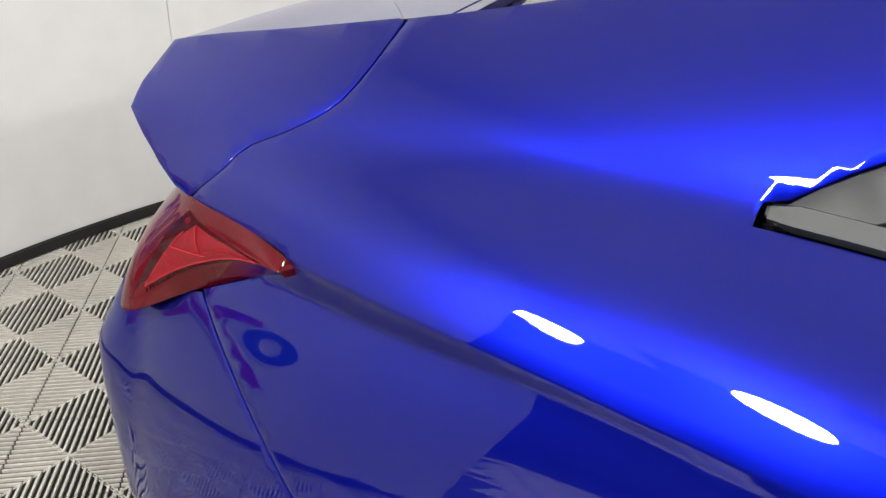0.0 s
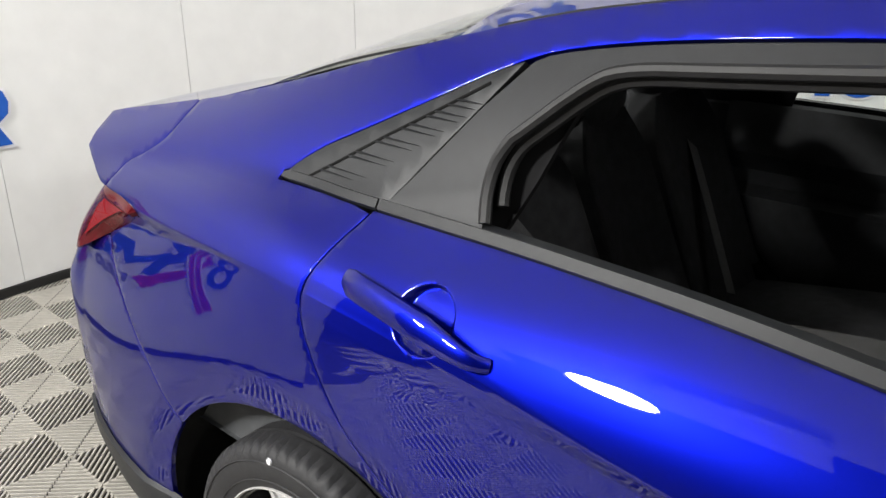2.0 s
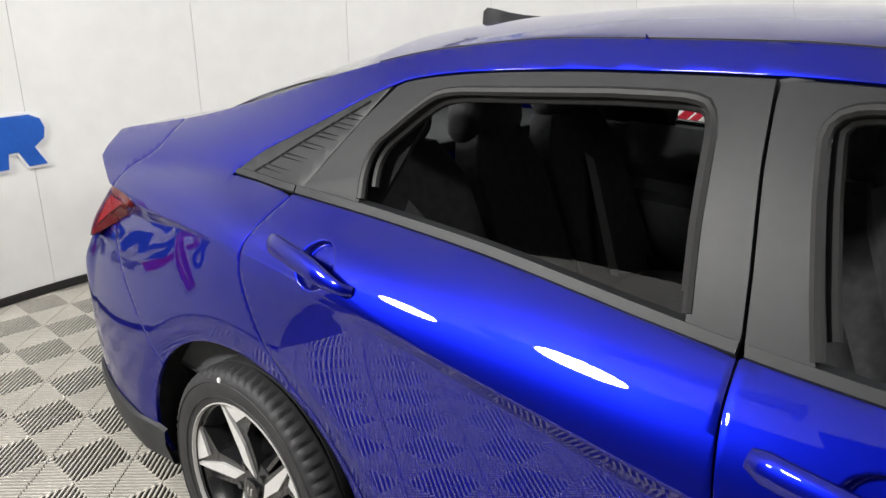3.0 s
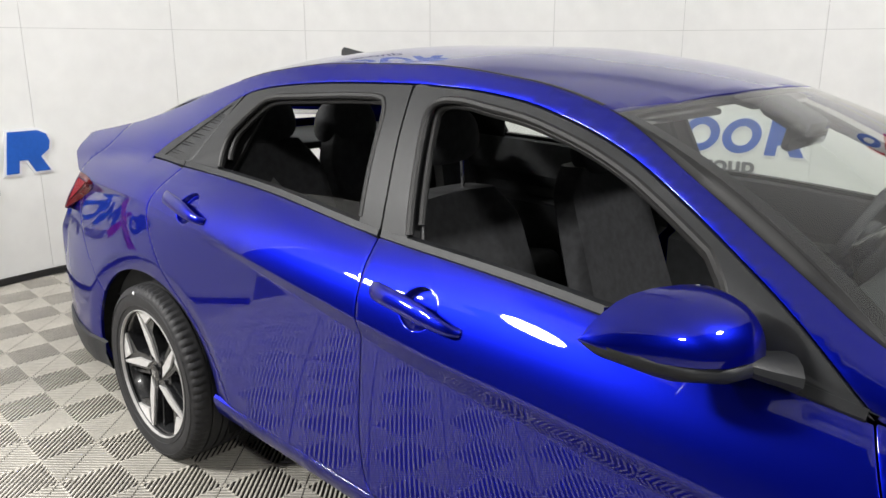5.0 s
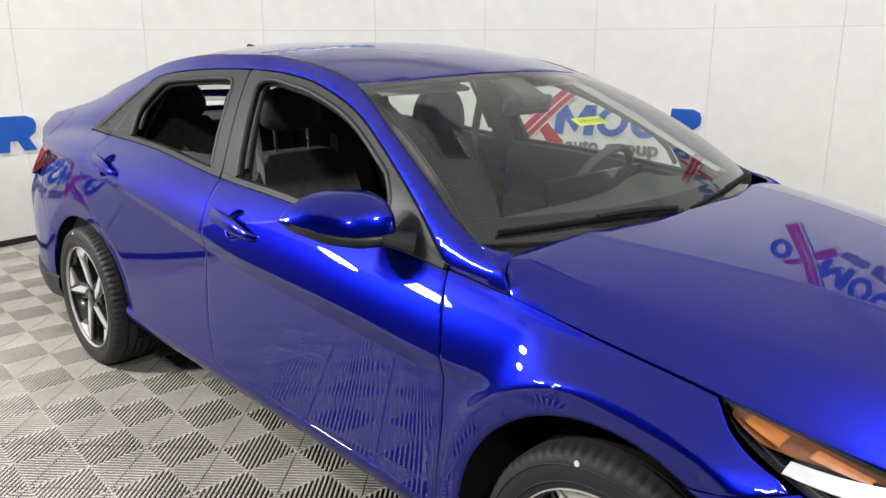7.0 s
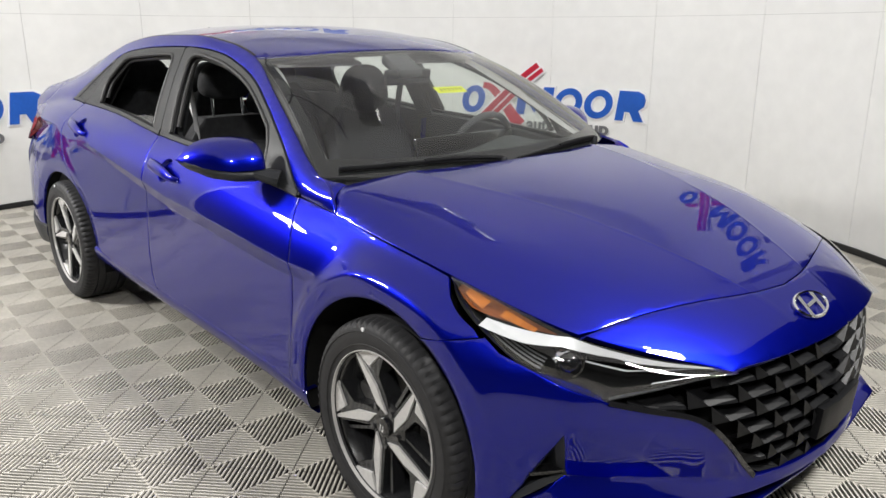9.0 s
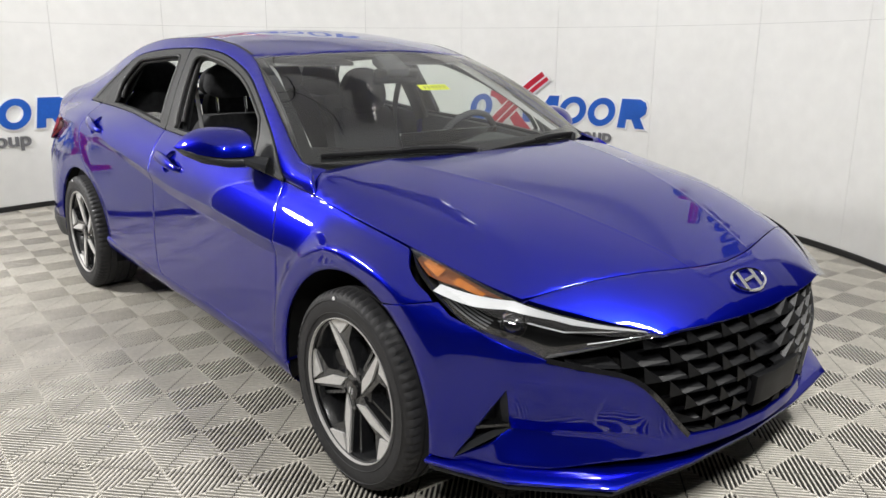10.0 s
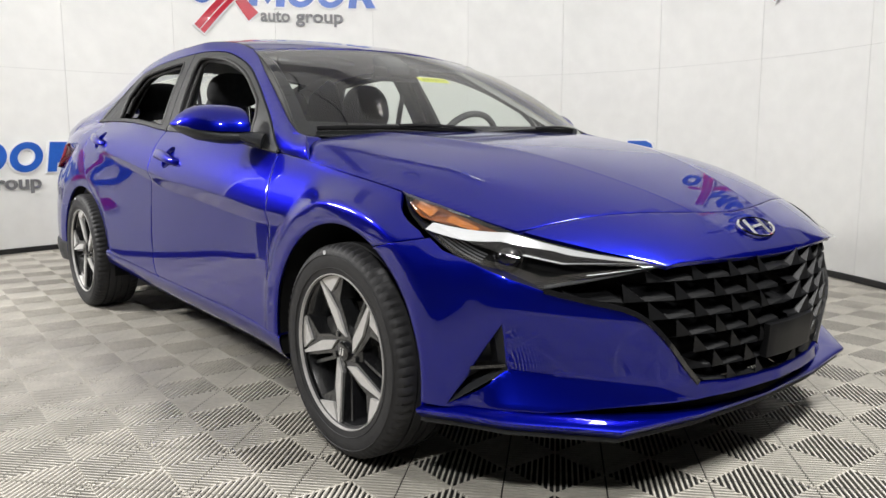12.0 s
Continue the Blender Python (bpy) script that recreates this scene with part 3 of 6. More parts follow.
def flank_raw(x, z):
    zb, wb, zc, wc, zs, ws = belt_z(x), belt_w(x), crease_z(x), crease_w(x), sill_z(x), sill_w(x)
    if z >= zb:
        zt, wt = max(top_z(x), zb + 0.05), top_w(x)
        t = (z - zb) / (zt - zb)
        return wb + (wt - wb) * t + (0.05 * t * (1 - t) if t < 1 else 0)
    if z >= zc:
        t = (zb - z) / (zb - zc)
        k = shoulder_bow(x)
        bowed = (1 - k) * t + k * (1 - (1 - t) ** 2)
        u = min(max((t - 0.20) / 0.5, 0), 1)
        faceted = 1.40 * t - 0.84 * (0.5 * (u ** 3 - u ** 4 / 2) + max(t - 0.70, 0))
        g = facet_share(x)
        return wb + (wc - wb) * (bowed * (1 - g) + g * faceted / FACET_SUM)
    if z >= zs:
        step, high = step_in(x), band_h(x)
        if z > zc - high:
            return wc - step * (zc - z) / high
        zf, wf, zh, wh = zc - high, wc - step, hip_z(x), hip_w(x)
        a, b, c = zf - 2 * zh + zs, 2 * (zh - zf), zf - z
        t = 2 * c / (-b + math.sqrt(max(b * b - 4 * a * c, 0)))
        return (1 - t) ** 2 * wf + 2 * t * (1 - t) * wh + t * t * ws
    t = (zs - z) / 0.16
    return ws - 0.008 - 0.07 * t * t


def W(x, z):
    """Half width of the body at x, z, with a soft crease and pressed wheel arches."""
    e = crease_soft(x)
    w = (flank_raw(x, z - e) + 2 * flank_raw(x, z - e / 2) + 2 * flank_raw(x, z) + 2 * flank_raw(x, z + e / 2) + flank_raw(x, z + e)) / 8
    if x < -0.75 and z < 0.84:
        # round the rear arch the skin bends inwards along a clear line
        cx, rx, rz = ARCH_R
        u, e = 0.070 - max((math.hypot((x - cx) / rx, (z - HUB_Z) / rz) - 1) * (rx + rz) / 2, 0), 0.006
        w -= 0.17 * (0.0 if u < -e else ((u + e) ** 2 / (4 * e) if u < e else u))
    if x > 0.75 and z < 0.84:
        # the front arch's flat ring, sharp along its outer edge
        cx, rx, rz = ARCH_F
        d = (math.hypot((x - cx) / rx, (z - HUB_Z) / rz) - 1) * (rx + rz) / 2
        u, e = d - RING, 0.007
        fall = 0.0 if u < -e else ((u + e) ** 2 / (4 * e) if u < e else u)
        ring = 0.892 - 0.09 * max(min(-u, RING), 0) - 0.35 * max(x - 1.50, 0) ** 2 - 0.10 * max(0.46 - z, 0) - 0.90 * fall
        near = max(0.034 - abs(ring - w), 0)
        k = min(max((belt_z(x) - z) / 0.095, 0), 1)
        w += (max(ring, w) + near * near / 0.136 - w) * k * k * (3 - 2 * k)
        if d < 0.014:
            w -= 0.005 * (1 - max(d, 0) / 0.014) ** 2
    return w


def side(x, z):
    return Vector((x, -W(x, z), z))


# bonnet: centre height, then the crease's place and height; its outer edge is the waist line above, then the lamp's upper edge
bonnet_mid, = table((0.90, 0.968), (1.05, 0.960), (1.30, 0.935), (1.60, 0.885), (1.85, 0.810), (1.97, 0.763), (2.06, 0.727), (2.13, 0.687), (2.20, 0.620), (2.25, 0.56))
bonnet_cy, bonnet_cz = table((0.90, 0.752, 0.934), (1.05, 0.735, 0.918), (1.30, 0.695, 0.877), (1.60, 0.622, 0.838), (1.85, 0.537, 0.768), (2.0, 0.478, 0.711), (2.145, 0.41, 0.630), (2.25, 0.38, 0.57))
bonnet_ey, bonnet_ez = table((0.90, 0.789, 0.882), (1.05, 0.788, 0.863), (1.20, 0.787, 0.840), (1.53, 0.775, 0.790), (1.70, 0.745, 0.750), (1.88, 0.696, 0.703), (2.02, 0.575, 0.660), (2.145, 0.425, 0.624), (2.25, 0.40, 0.56))


ridge_y, = table((0.90, 0.51), (1.10, 0.46), (1.24, 0.425), (1.36, 0.385), (1.60, 0.31), (1.80, 0.25), (2.0, 0.165), (2.20, 0.13), (2.25, 0.13))      # the sharp line inside the outer fold


bonnet_mid, bonnet_cy, bonnet_cz, bonnet_ey, bonnet_ez, ridge_y = (faired(f, 0.90, 2.25, 0.22) for f in (bonnet_mid, bonnet_cy, bonnet_cz, bonnet_ey, bonnet_ez, ridge_y))


def bonnet_raw(x, a):
    cy, cz, ey, ez, mz, ry = bonnet_cy(x), bonnet_cz(x), bonnet_ey(x), bonnet_ez(x), bonnet_mid(x), ridge_y(x)
    fall = (mz - cz) * (ry / cy) ** 2.8
    if a <= ry:
        z = mz - 0.45 * fall * (a / ry) ** 2
    elif a <= cy:
        z = mz + (cz - mz) * (a / cy) ** 2.8 + 0.55 * fall * (1 - (a - ry) / (cy - ry))
    else:
        t = min((a - cy) / max(ey - cy, 0.01), 1.3)
        k = min(max((x - 0.98) / 0.45, 0), 1)
        k = k * k * (3 - 2 * k)
        z = cz + (ez - cz) * ((1 - k) * (0.60 * t + 0.40 * t * t) + k * (0.74 * t + 0.26 * t * t))
    return z


def bonnet(x, y):
    """The bonnet's skin, rounded over its outer fold but sharp along the inner line."""
    a = abs(y)
    h = min(0.05, max(a - ridge_y(x), 0))
    z = sum(w * bonnet_raw(x, a + h * d) for w, d in ((0.06, -1), (0.12, -0.67), (0.2, -0.33), (0.24, 0), (0.2, 0.33), (0.12, 0.67), (0.06, 1)))
    if a > ridge_y(x):
        e = min(max((a - ridge_y(x)) / max(bonnet_ey(x) - ridge_y(x), 0.01), 0), 1) ** 6
        z = z * (1 - e) + bonnet_raw(x, a) * e
    z += 0.0007 * max(0.0, 1 - abs(a / ridge_y(x) - 1) / 0.02)      # the pressed line itself
    return Vector((x, y, z))


roof_mid, = table((-1.40, 1.352), (-1.25, 1.380), (-1.0, 1.405), (-0.64, 1.424), (-0.30, 1.420), (0.0, 1.388), (0.20, 1.352), (0.34, 1.320))


def roof_at(x, y):
    t = min(abs(y) / top_w(x), 1.0)
    return Vector((x, y, roof_mid(x) + (top_z(x) - roof_mid(x)) * t ** 2.3))


# plan of the front end: drop from the nose, half width
plan_d = (0.0, 0.012, 0.030, 0.048, 0.080, 0.130, 0.245, 0.310, 0.43, 0.50, 0.56, 0.70, 0.90)
plan_y = (0.0, 0.15, 0.25, 0.32, 0.42, 0.514, 0.70, 0.773, 0.838, 0.872, 0.888, 0.896, 0.899)
plan_s = [0.0]
for k in range(1, len(plan_d)):
    plan_s.append(plan_s[-1] + math.hypot(plan_d[k] - plan_d[k - 1], plan_y[k] - plan_y[k - 1]))
s_drop, s_y = pchip(plan_s, plan_d), pchip(plan_s, plan_y)
y_s = pchip(plan_y, plan_s)
d_s = pchip(plan_d, plan_s)
nose_x, nose_k = table((0.10, 2.200, 0.97), (0.16, 2.235, 0.99), (0.22, 2.232, 1.0), (0.30, 2.225, 1.0), (0.45, 2.235, 1.0), (0.55, 2.226, 1.0), (0.62, 2.215, 0.985), (0.66, 2.17, 0.970), (0.70, 2.12, 0.955))


def fold(a):
    """Height of the fold between the bumper's faces, a along the way round."""
    return 0.362 - 0.058 * min(max((0.74 - s_y(a)) / 0.42, 0), 1)


def front(s, z):
    """The front end: s runs from the middle round the corner to the wheel arch; negative s is the right side."""
    a = abs(s)
    y = s_y(a) * nose_k(z)
    x = nose_x(z) - s_drop(a)
    # the pressed-in valley beside the intake
    mid = fold(a)
    side_fade = min(max((s_y(a) - 0.30) / 0.44, 0), 1) * min(max((0.82 - s_y(a)) / 0.06, 0), 1)
    x -= 0.050 * side_fade * max(0.0, 1 - abs(z - mid) / (0.15 if z > mid else 0.09))
    w = min(max((1.84 - x) / 0.16, 0), 1)
    return Vector((x, math.copysign(y * (1 - w) + W(x, z) * w, s), z))


# plan of the tail
tail_d = (0.0, 0.005, 0.012, 0.025, 0.05, 0.09, 0.14, 0.24, 0.33, 0.53, 0.68, 0.90)
tail_y = (0.0, 0.25, 0.50, 0.65, 0.742, 0.778, 0.800, 0.822, 0.842, 0.872, 0.884, 0.889)
tail_s = [0.0]
for k in range(1, len(tail_d)):
    tail_s.append(tail_s[-1] + math.hypot(tail_d[k] - tail_d[k - 1], tail_y[k] - tail_y[k - 1]))
t_drop, t_y = pchip(tail_s, tail_d), pchip(tail_s, tail_y)
td_s = pchip(tail_d, tail_s)
tail_x, tail_k = table((0.15, -2.35, 0.97), (0.25, -2.41, 0.99), (0.45, -2.445, 1.0), (0.60, -2.45, 1.0), (0.66, -2.445, 1.0), (0.72, -2.41, 1.0), (0.77, -2.377, 1.0), (0.80, -2.36, 0.99), (0.92, -2.35, 0.95), (1.05, -2.35, 0.90))


def tail(s, z):
    a = abs(s)
    x, y = tail_x(z) + t_drop(a), t_y(a) * tail_k(z)
    w = min(max((x + 2.37) / 0.10, 0), 1)
    return Vector((x, math.copysign(y * (1 - w) + W(x, z) * w, s), z))


BAND = 0.033


def to_net(x, z):
    """Height in the flank's net, in which the sharp line and the band's foot run level."""
    d, high = crease_z(x) - z, band_h(x)
    return -d if d <= 0 else (-d * BAND / high if d < high else high - BAND - d)


def from_net(x, v):
    high = band_h(x)
    return crease_z(x) + (v if v >= 0 else (v * high / BAND if v > -BAND else v + BAND - high))


def flank_sheet(outline, skin, du, dv, cuts_u=(), cuts_v=()):
    """A panel of the flank whose net follows the sharp line."""
    poly = [(x, to_net(x, z)) for x, z in outline]
    return sheet(poly, lambda u, v: skin(u, from_net(u, v)), du, dv, (0, -1, 0), 0.012, cuts_u, tuple(cuts_v) + (-0.003, 0.003, -BAND + 0.003, -BAND - 0.003))

# ---- the car ----
car = tagged(new("car"), "metallic blue four-door saloon with open side windows", "car")
GAP = 0.0031


def arch(ax, rx, rz, z0, z1, n, ahead):
    """Points of a wheel arch from height z0 to z1 over the top; ahead: from the front round to the rear."""
    a0 = math.asin(max(min((z0 - HUB_Z) / rz, 1), -1))
    a1 = math.pi - math.asin(max(min((z1 - HUB_Z) / rz, 1), -1))
    pts = [(ax + rx * math.cos(a0 + (a1 - a0) * k / n), HUB_Z + rz * math.sin(a0 + (a1 - a0) * k / n)) for k in range(n + 1)]
    return pts if ahead else pts[::-1]


def fine(pts, n=14):
    return [tuple(p)[:2] for p in smooth_line([(a, b, 0) for a, b in pts], n)]


def shifted(pts, dx, dz=0.0):
    return [(x + dx, z + dz) for x, z in pts]


rear_gap = fine([(-1.317, 1.026), (-1.352, 0.972), (-1.374, 0.918), (-1.366, 0.872), (-1.335, 0.825), (-1.285, 0.765), (-1.228, 0.706), (-1.175, 0.662), (-1.105, 0.618), (-1.03, 0.555), (-0.955, 0.475), (-0.905, 0.415), (-0.872, 0.372), (-0.855, 0.358)], 110)
mid_gap = fine([(-0.292, 0.968), (-0.288, 0.905), (-0.276, 0.835), (-0.265, 0.77), (-0.268, 0.65), (-0.272, 0.50), (-0.258, 0.395), (-0.235, 0.348), (-0.208, 0.326)], 24)
front_gap = fine([(0.832, 0.882), (0.852, 0.832), (0.873, 0.782), (0.893, 0.722), (0.899, 0.65), (0.897, 0.57), (0.892, 0.45), (0.886, 0.35), (0.882, 0.296)], 20)
rear_arch_f = arch(*ARCH_R, 0.375, 0.40, 60, True)      # from the door side over the top to the bumper
front_arch = arch(*ARCH_F, 0.30, 0.28, 60, True)


def between(pts, test):
    return [p for p in pts if test(p)]


def belt_line(x0, x1, n, dz=-0.006):
    return [(x0 + (x1 - x0) * k / (n - 1), belt_z(x0 + (x1 - x0) * k / (n - 1)) + dz) for k in range(n)]


def sill_line(x0, x1, n, dz=0.004):
    return [(x0 + (x1 - x0) * k / (n - 1), sill_z(x0 + (x1 - x0) * k / (n - 1)) + dz) for k in range(n)]


STEP_X, STEP_Z = 0.022, 0.0165


def door_skin(x, z):
    """The flank with the two hollows behind the handles."""
    p = side(x, z)
    for cx, cz in ((-1.125, 0.930), (-0.080, 0.856)):
        d = math.hypot((x - cx) / 0.056, (z - cz) / 0.046)
        if d < 1:
            e = min((1 - d) / 0.28, 1)
            p.y += 0.021 * e * e * (3 - 2 * e)
    return p

# doors
outline = shifted(rear_gap, GAP) + sill_line(-0.84, -0.215, 14) + shifted(mid_gap[::-1], -GAP) + belt_line(-0.30, -1.312, 26)[1:]
rear_doors = both("rear_door", flank_sheet(outline, door_skin, 0.016, 0.011, [-1.184 + 0.0024 * k for k in range(50)], [-0.006 + 0.0024 * k for k in range(44)]), PAINT, car, "blue rear door with its window lowered")
outline = shifted(mid_gap, GAP) + sill_line(-0.20, 0.876, 20) + shifted(front_gap[::-1], -GAP) + belt_line(0.82, -0.286, 26)[1:]
front_doors = both("front_door", flank_sheet(outline, door_skin, 0.016, 0.011, [-0.139 + 0.0024 * k for k in range(50)], [0.036 + 0.0024 * k for k in range(44)]), PAINT, car, "blue front door with its window lowered")

# front wings
wing_front = fine([(1.530, 0.786), (1.565, 0.752), (1.625, 0.716), (1.695, 0.684)], 8)
wing_arch = between(front_arch, lambda p: p[0] < 1.53)
bonnet_edge = [(0.836 + (1.53 - 0.836) * k / 20, belt_z(0.836 + (1.53 - 0.836) * k / 20) - 0.003) for k in range(21)]
outline = shifted(front_gap, GAP) + [(0.93, 0.288), (0.965, 0.283)] + [p for p in wing_arch[::-1]] + [(1.532, 0.6445), (1.61, 0.6645), (1.690, 0.681)] + wing_front[::-1][1:] + bonnet_edge[::-1][1:]
both("front_wing", flank_sheet(outline, side, 0.011, 0.009), PAINT, car, "blue front wing over the wheel")

# body side: rear quarter, pillar beside the rear window and roof rail down to the windscreen's foot
win_top, = table((-1.568, 1.044), (-1.548, 1.060), (-1.513, 1.083), (-1.476, 1.104), (-1.434, 1.123), (-1.399, 1.139), (-1.271, 1.199), (-1.150, 1.255), (-1.062, 1.284), (-0.873, 1.309), (-0.616, 1.324), (-0.349, 1.329), (-0.192, 1.325), (0.0, 1.306), (0.144, 1.272), (0.297, 1.218), (0.44, 1.147), (0.569, 1.072), (0.682, 1.002), (0.79, 0.924), (0.84, 0.884))
boot_gap = fine([(-1.972, 1.118), (-1.978, 1.087), (-1.990, 1.058), (-2.010, 1.035), (-2.055, 1.008), (-2.104, 0.984), (-2.128, 0.956), (-2.168, 0.922)], 16)
bumper_seam = fine([(-2.148, 0.813), (-2.085, 0.775), (-1.996, 0.720), (-1.918, 0.670), (-1.850, 0.626), (-1.790, 0.582), (-1.738, 0.534)], 40)
quarter_arch = between(rear_arch_f, lambda p: p[0] > -1.735 and (p[0] > -1.36 or p[1] > 0.45))
lamp_side = fine([(-2.165, 0.922), (-2.065, 0.921), (-1.992, 0.917), (-1.976, 0.909), (-1.978, 0.899), (-1.992, 0.889), (-2.070, 0.852), (-2.148, 0.815)], 26)


def top_edge(x0, x1, n, dz=0.0):
    return [(x0 + (x1 - x0) * k / (n - 1), top_z(x0 + (x1 - x0) * k / (n - 1)) + dz) for k in range(n)]


win_line = [(-1.562 + (0.838 + 1.562) * k / 70, win_top(-1.562 + (0.838 + 1.562) * k / 70) + 0.004) for k in range(71)]
outline = (lamp_side + bumper_seam[1:] + [p for p in quarter_arch[::-1]] + shifted(rear_gap[::-1], -GAP)[0:] + belt_line(-1.325, -1.58, 8)[1:] + [(-1.580, 1.041), (-1.578, 1.048)]
           + win_line + [(0.87, belt_z(0.87) + 0.001), (0.93, belt_z(0.93) + 0.001), (0.98, belt_z(0.98) + 0.001), (1.024, belt_z(1.024) + 0.001), (1.010, 0.89), (0.985, 0.918)] + top_edge(0.95, -1.97, 90) + boot_gap[1:-1])
both("body_side", flank_sheet(outline, side, STEP_X, STEP_Z, [-1.881 + 0.022 * k for k in range(42)], [-0.3932 + 0.0165 * k for k in range(18)]), PAINT, car, "blue rear quarter and roof rail in one panel")

# sills under the doors
rows = []
for k in range(46):
    x = -0.97 + (0.965 + 0.97) * k / 45
    zs, ws = sill_z(x), sill_w(x)
    rows.append([(x, -(ws - a), zs - b) for a, b in ((0.05, -0.006), (0.014, -0.004), (0.007, 0.004), (0.006, 0.014), (0.009, 0.03), (0.020, 0.062), (0.046, 0.088), (0.10, 0.098), (0.20, 0.10))])
both("sill", net(rows, (0, -1, -0.3)), PAINT, car, "blue sill under the doors")

# bonnet and roof
edge = [(x, -bonnet_ey(x) - 0.001) for x in [1.030 + (1.875 - 1.030) * k / 40 for k in range(41)]]
nose = fine([(1.878, -0.690), (1.935, -0.52), (1.990, -0.34), (2.035, -0.16), (2.052, 0.0)], 16)
rear = fine([(1.030, -0.789), (1.004, -0.774), (0.980, -0.745), (0.972, -0.70), (1.010, -0.50), (1.055, -0.25), (1.066, 0.0)], 18)
half = rear[::-1] + edge[1:] + nose[1:]
outline = half + [(x, -y) for x, y in half[::-1]][1:-1]
part("bonnet", sheet([(x, y / ridge_y(x)) for x, y in outline], lambda u, v: bonnet(u, v * ridge_y(u)), 0.03, 0.06, (0, 0, 1), 0.012, (), (-1.02, -1.0, -0.98, 0.98, 1.0, 1.02)), PAINT, car, "blue bonnet with two long creases")
# nose panel between bonnet and grille
low = fine([(2.148, -0.420), (2.178, -0.30), (2.195, -0.15), (2.200, 0.0)], 10)
half = shifted(nose[::-1], 0.005) + [(1.885, -0.692)] + [(x, -bonnet_ey(x) + 0.002) for x in [1.89 + (2.145 - 1.89) * k / 16 for k in range(17)]] + low
outline = half + [(x, -y) for x, y in half[::-1]][1:-1]
part("nose_panel", sheet([(x, y / ridge_y(x)) for x, y in outline], lambda u, v: bonnet(u, v * ridge_y(u)), 0.02, 0.1, (0.5, 0, 1), 0.015), PAINT, car, "blue nose panel over the grille")
half = [(0.325, 0.0), (0.315, -0.2), (0.285, -0.4), (0.232, -0.575)] + [(x, -top_w(x) + 0.001) for x in [0.2 - (0.2 + 1.27) * k / 40 for k in range(41)]] + [(-1.30, -0.40), (-1.345, -0.2), (-1.36, 0.0)]
outline = half + [(x, -y) for x, y in half[::-1]][1:-1]
part("roof", sheet(outline, roof_at, 0.04, 0.04, (0, 0, 1), 0.01), PAINT, car, "blue roof")
both("roof_moulding", ribbon([roof_at(x, -top_w(x) + 0.012) + Vector((0, 0, -0.002)) for x in [0.20 - 1.4 * k / 40 for k in range(41)]], [(0.003, -0.006), (0.003, 0.006), (-0.006, 0.006), (-0.006, -0.006)], (0, 0, 1)), SEAL, car)
part("headliner", sheet(outline, lambda x, y: roof_at(x, y * 0.985) - Vector((0, 0, 0.028)), 0.08, 0.08, (0, 0, -1), 0), HEADLINER, car, "light grey headliner")

# windscreen with its dark border
ws_low = [Vector((1.055 - 0.185 * (abs(y) / 0.742) ** 2.4, y, 0.928 + 0.020 * (abs(y) / 0.742) ** 2)) for y in [-0.742 + 1.484 * k / 40 for k in range(41)]]
ws_high = [Vector((0.322 - 0.098 * (abs(y) / 0.577) ** 2.0, y, 1.322 - 0.025 * (abs(y) / 0.577) ** 2)) for y in [-0.577 + 1.154 * k / 40 for k in range(41)]]
ws_rows = loft(ws_low, ws_high, 24, (0.022, 0, 0.032))
part("windscreen", net(ws_rows, (1, 0, 1)), WINDSCREEN, car, "clear windscreen with a slight green tint").visible_shadow = False


def border(rows, width_low, width_high, width_side, lift):
    """A black band round a pane's rim."""
    n, m = len(rows), len(rows[0])
    bm = bmesh.new()
    off = Vector(lift)

    def at(i, j):
        i0, j0 = min(int(i), n - 2), min(int(j), m - 2)
        u, v = i - i0, j - j0
        a = rows[i0][j0].lerp(rows[i0][j0 + 1], v)
        b = rows[i0 + 1][j0].lerp(rows[i0 + 1][j0 + 1], v)
        return a.lerp(b, u) + off
    il, ih, js = width_low, n - 1 - width_high, width_side
    inner = [(il, js + (m - 1 - 2 * js) * k / 20) for k in range(21)] + [(il + (ih - il) * k / 12, m - 1 - js) for k in range(1, 13)] + [(ih, m - 1 - js - (m - 1 - 2 * js) * k / 20) for k in range(1, 21)] + [(ih - (ih - il) * k / 12, js) for k in range(1, 12)]
    outer = [(0, (m - 1) * k / 20) for k in range(21)] + [((n - 1) * k / 12, m - 1) for k in range(1, 13)] + [(n - 1, m - 1 - (m - 1) * k / 20) for k in range(1, 21)] + [(n - 1 - (n - 1) * k / 12, 0) for k in range(1, 12)]
    a = [bm.verts.new(at(*p)) for p in outer]
    b = [bm.verts.new(at(*p)) for p in inner]
    for i in range(len(a)):
        j = (i + 1) % len(a)
        bm.faces.new((a[i], a[j], b[j], b[i]))
    return bm


def rail_at(z):
    """Place of the windscreen pillar's inner edge at a height."""
    lo, hi = 0.15, 0.98
    for _ in range(30):
        mid = (lo + hi) / 2
        lo, hi = (mid, hi) if top_z(mid) > z else (lo, mid)
    return Vector((lo, -top_w(lo), top_z(lo)))


rows = []
for r in ws_rows:
    p = rail_at(min(max(r[0].z, 0.945), 1.31))
    rows.append([p + Vector((0, 0.004, -0.012)), p + Vector((0, 0.003, -0.001)), p.lerp(r[0], 0.5) + Vector((0, 0, 0.002)), r[0] + Vector((0, 0.004, -0.001)), r[0] + Vector((0, 0.012, -0.012))])
both("windscreen_moulding", net(rows, (0, -0.4, 1)), SEAL, car, "black rubber moulding beside the windscreen")
part("windscreen_border", border(ws_rows, 2.7, 0.9, 1.2, (-0.004, 0, -0.004)), COWL, car)
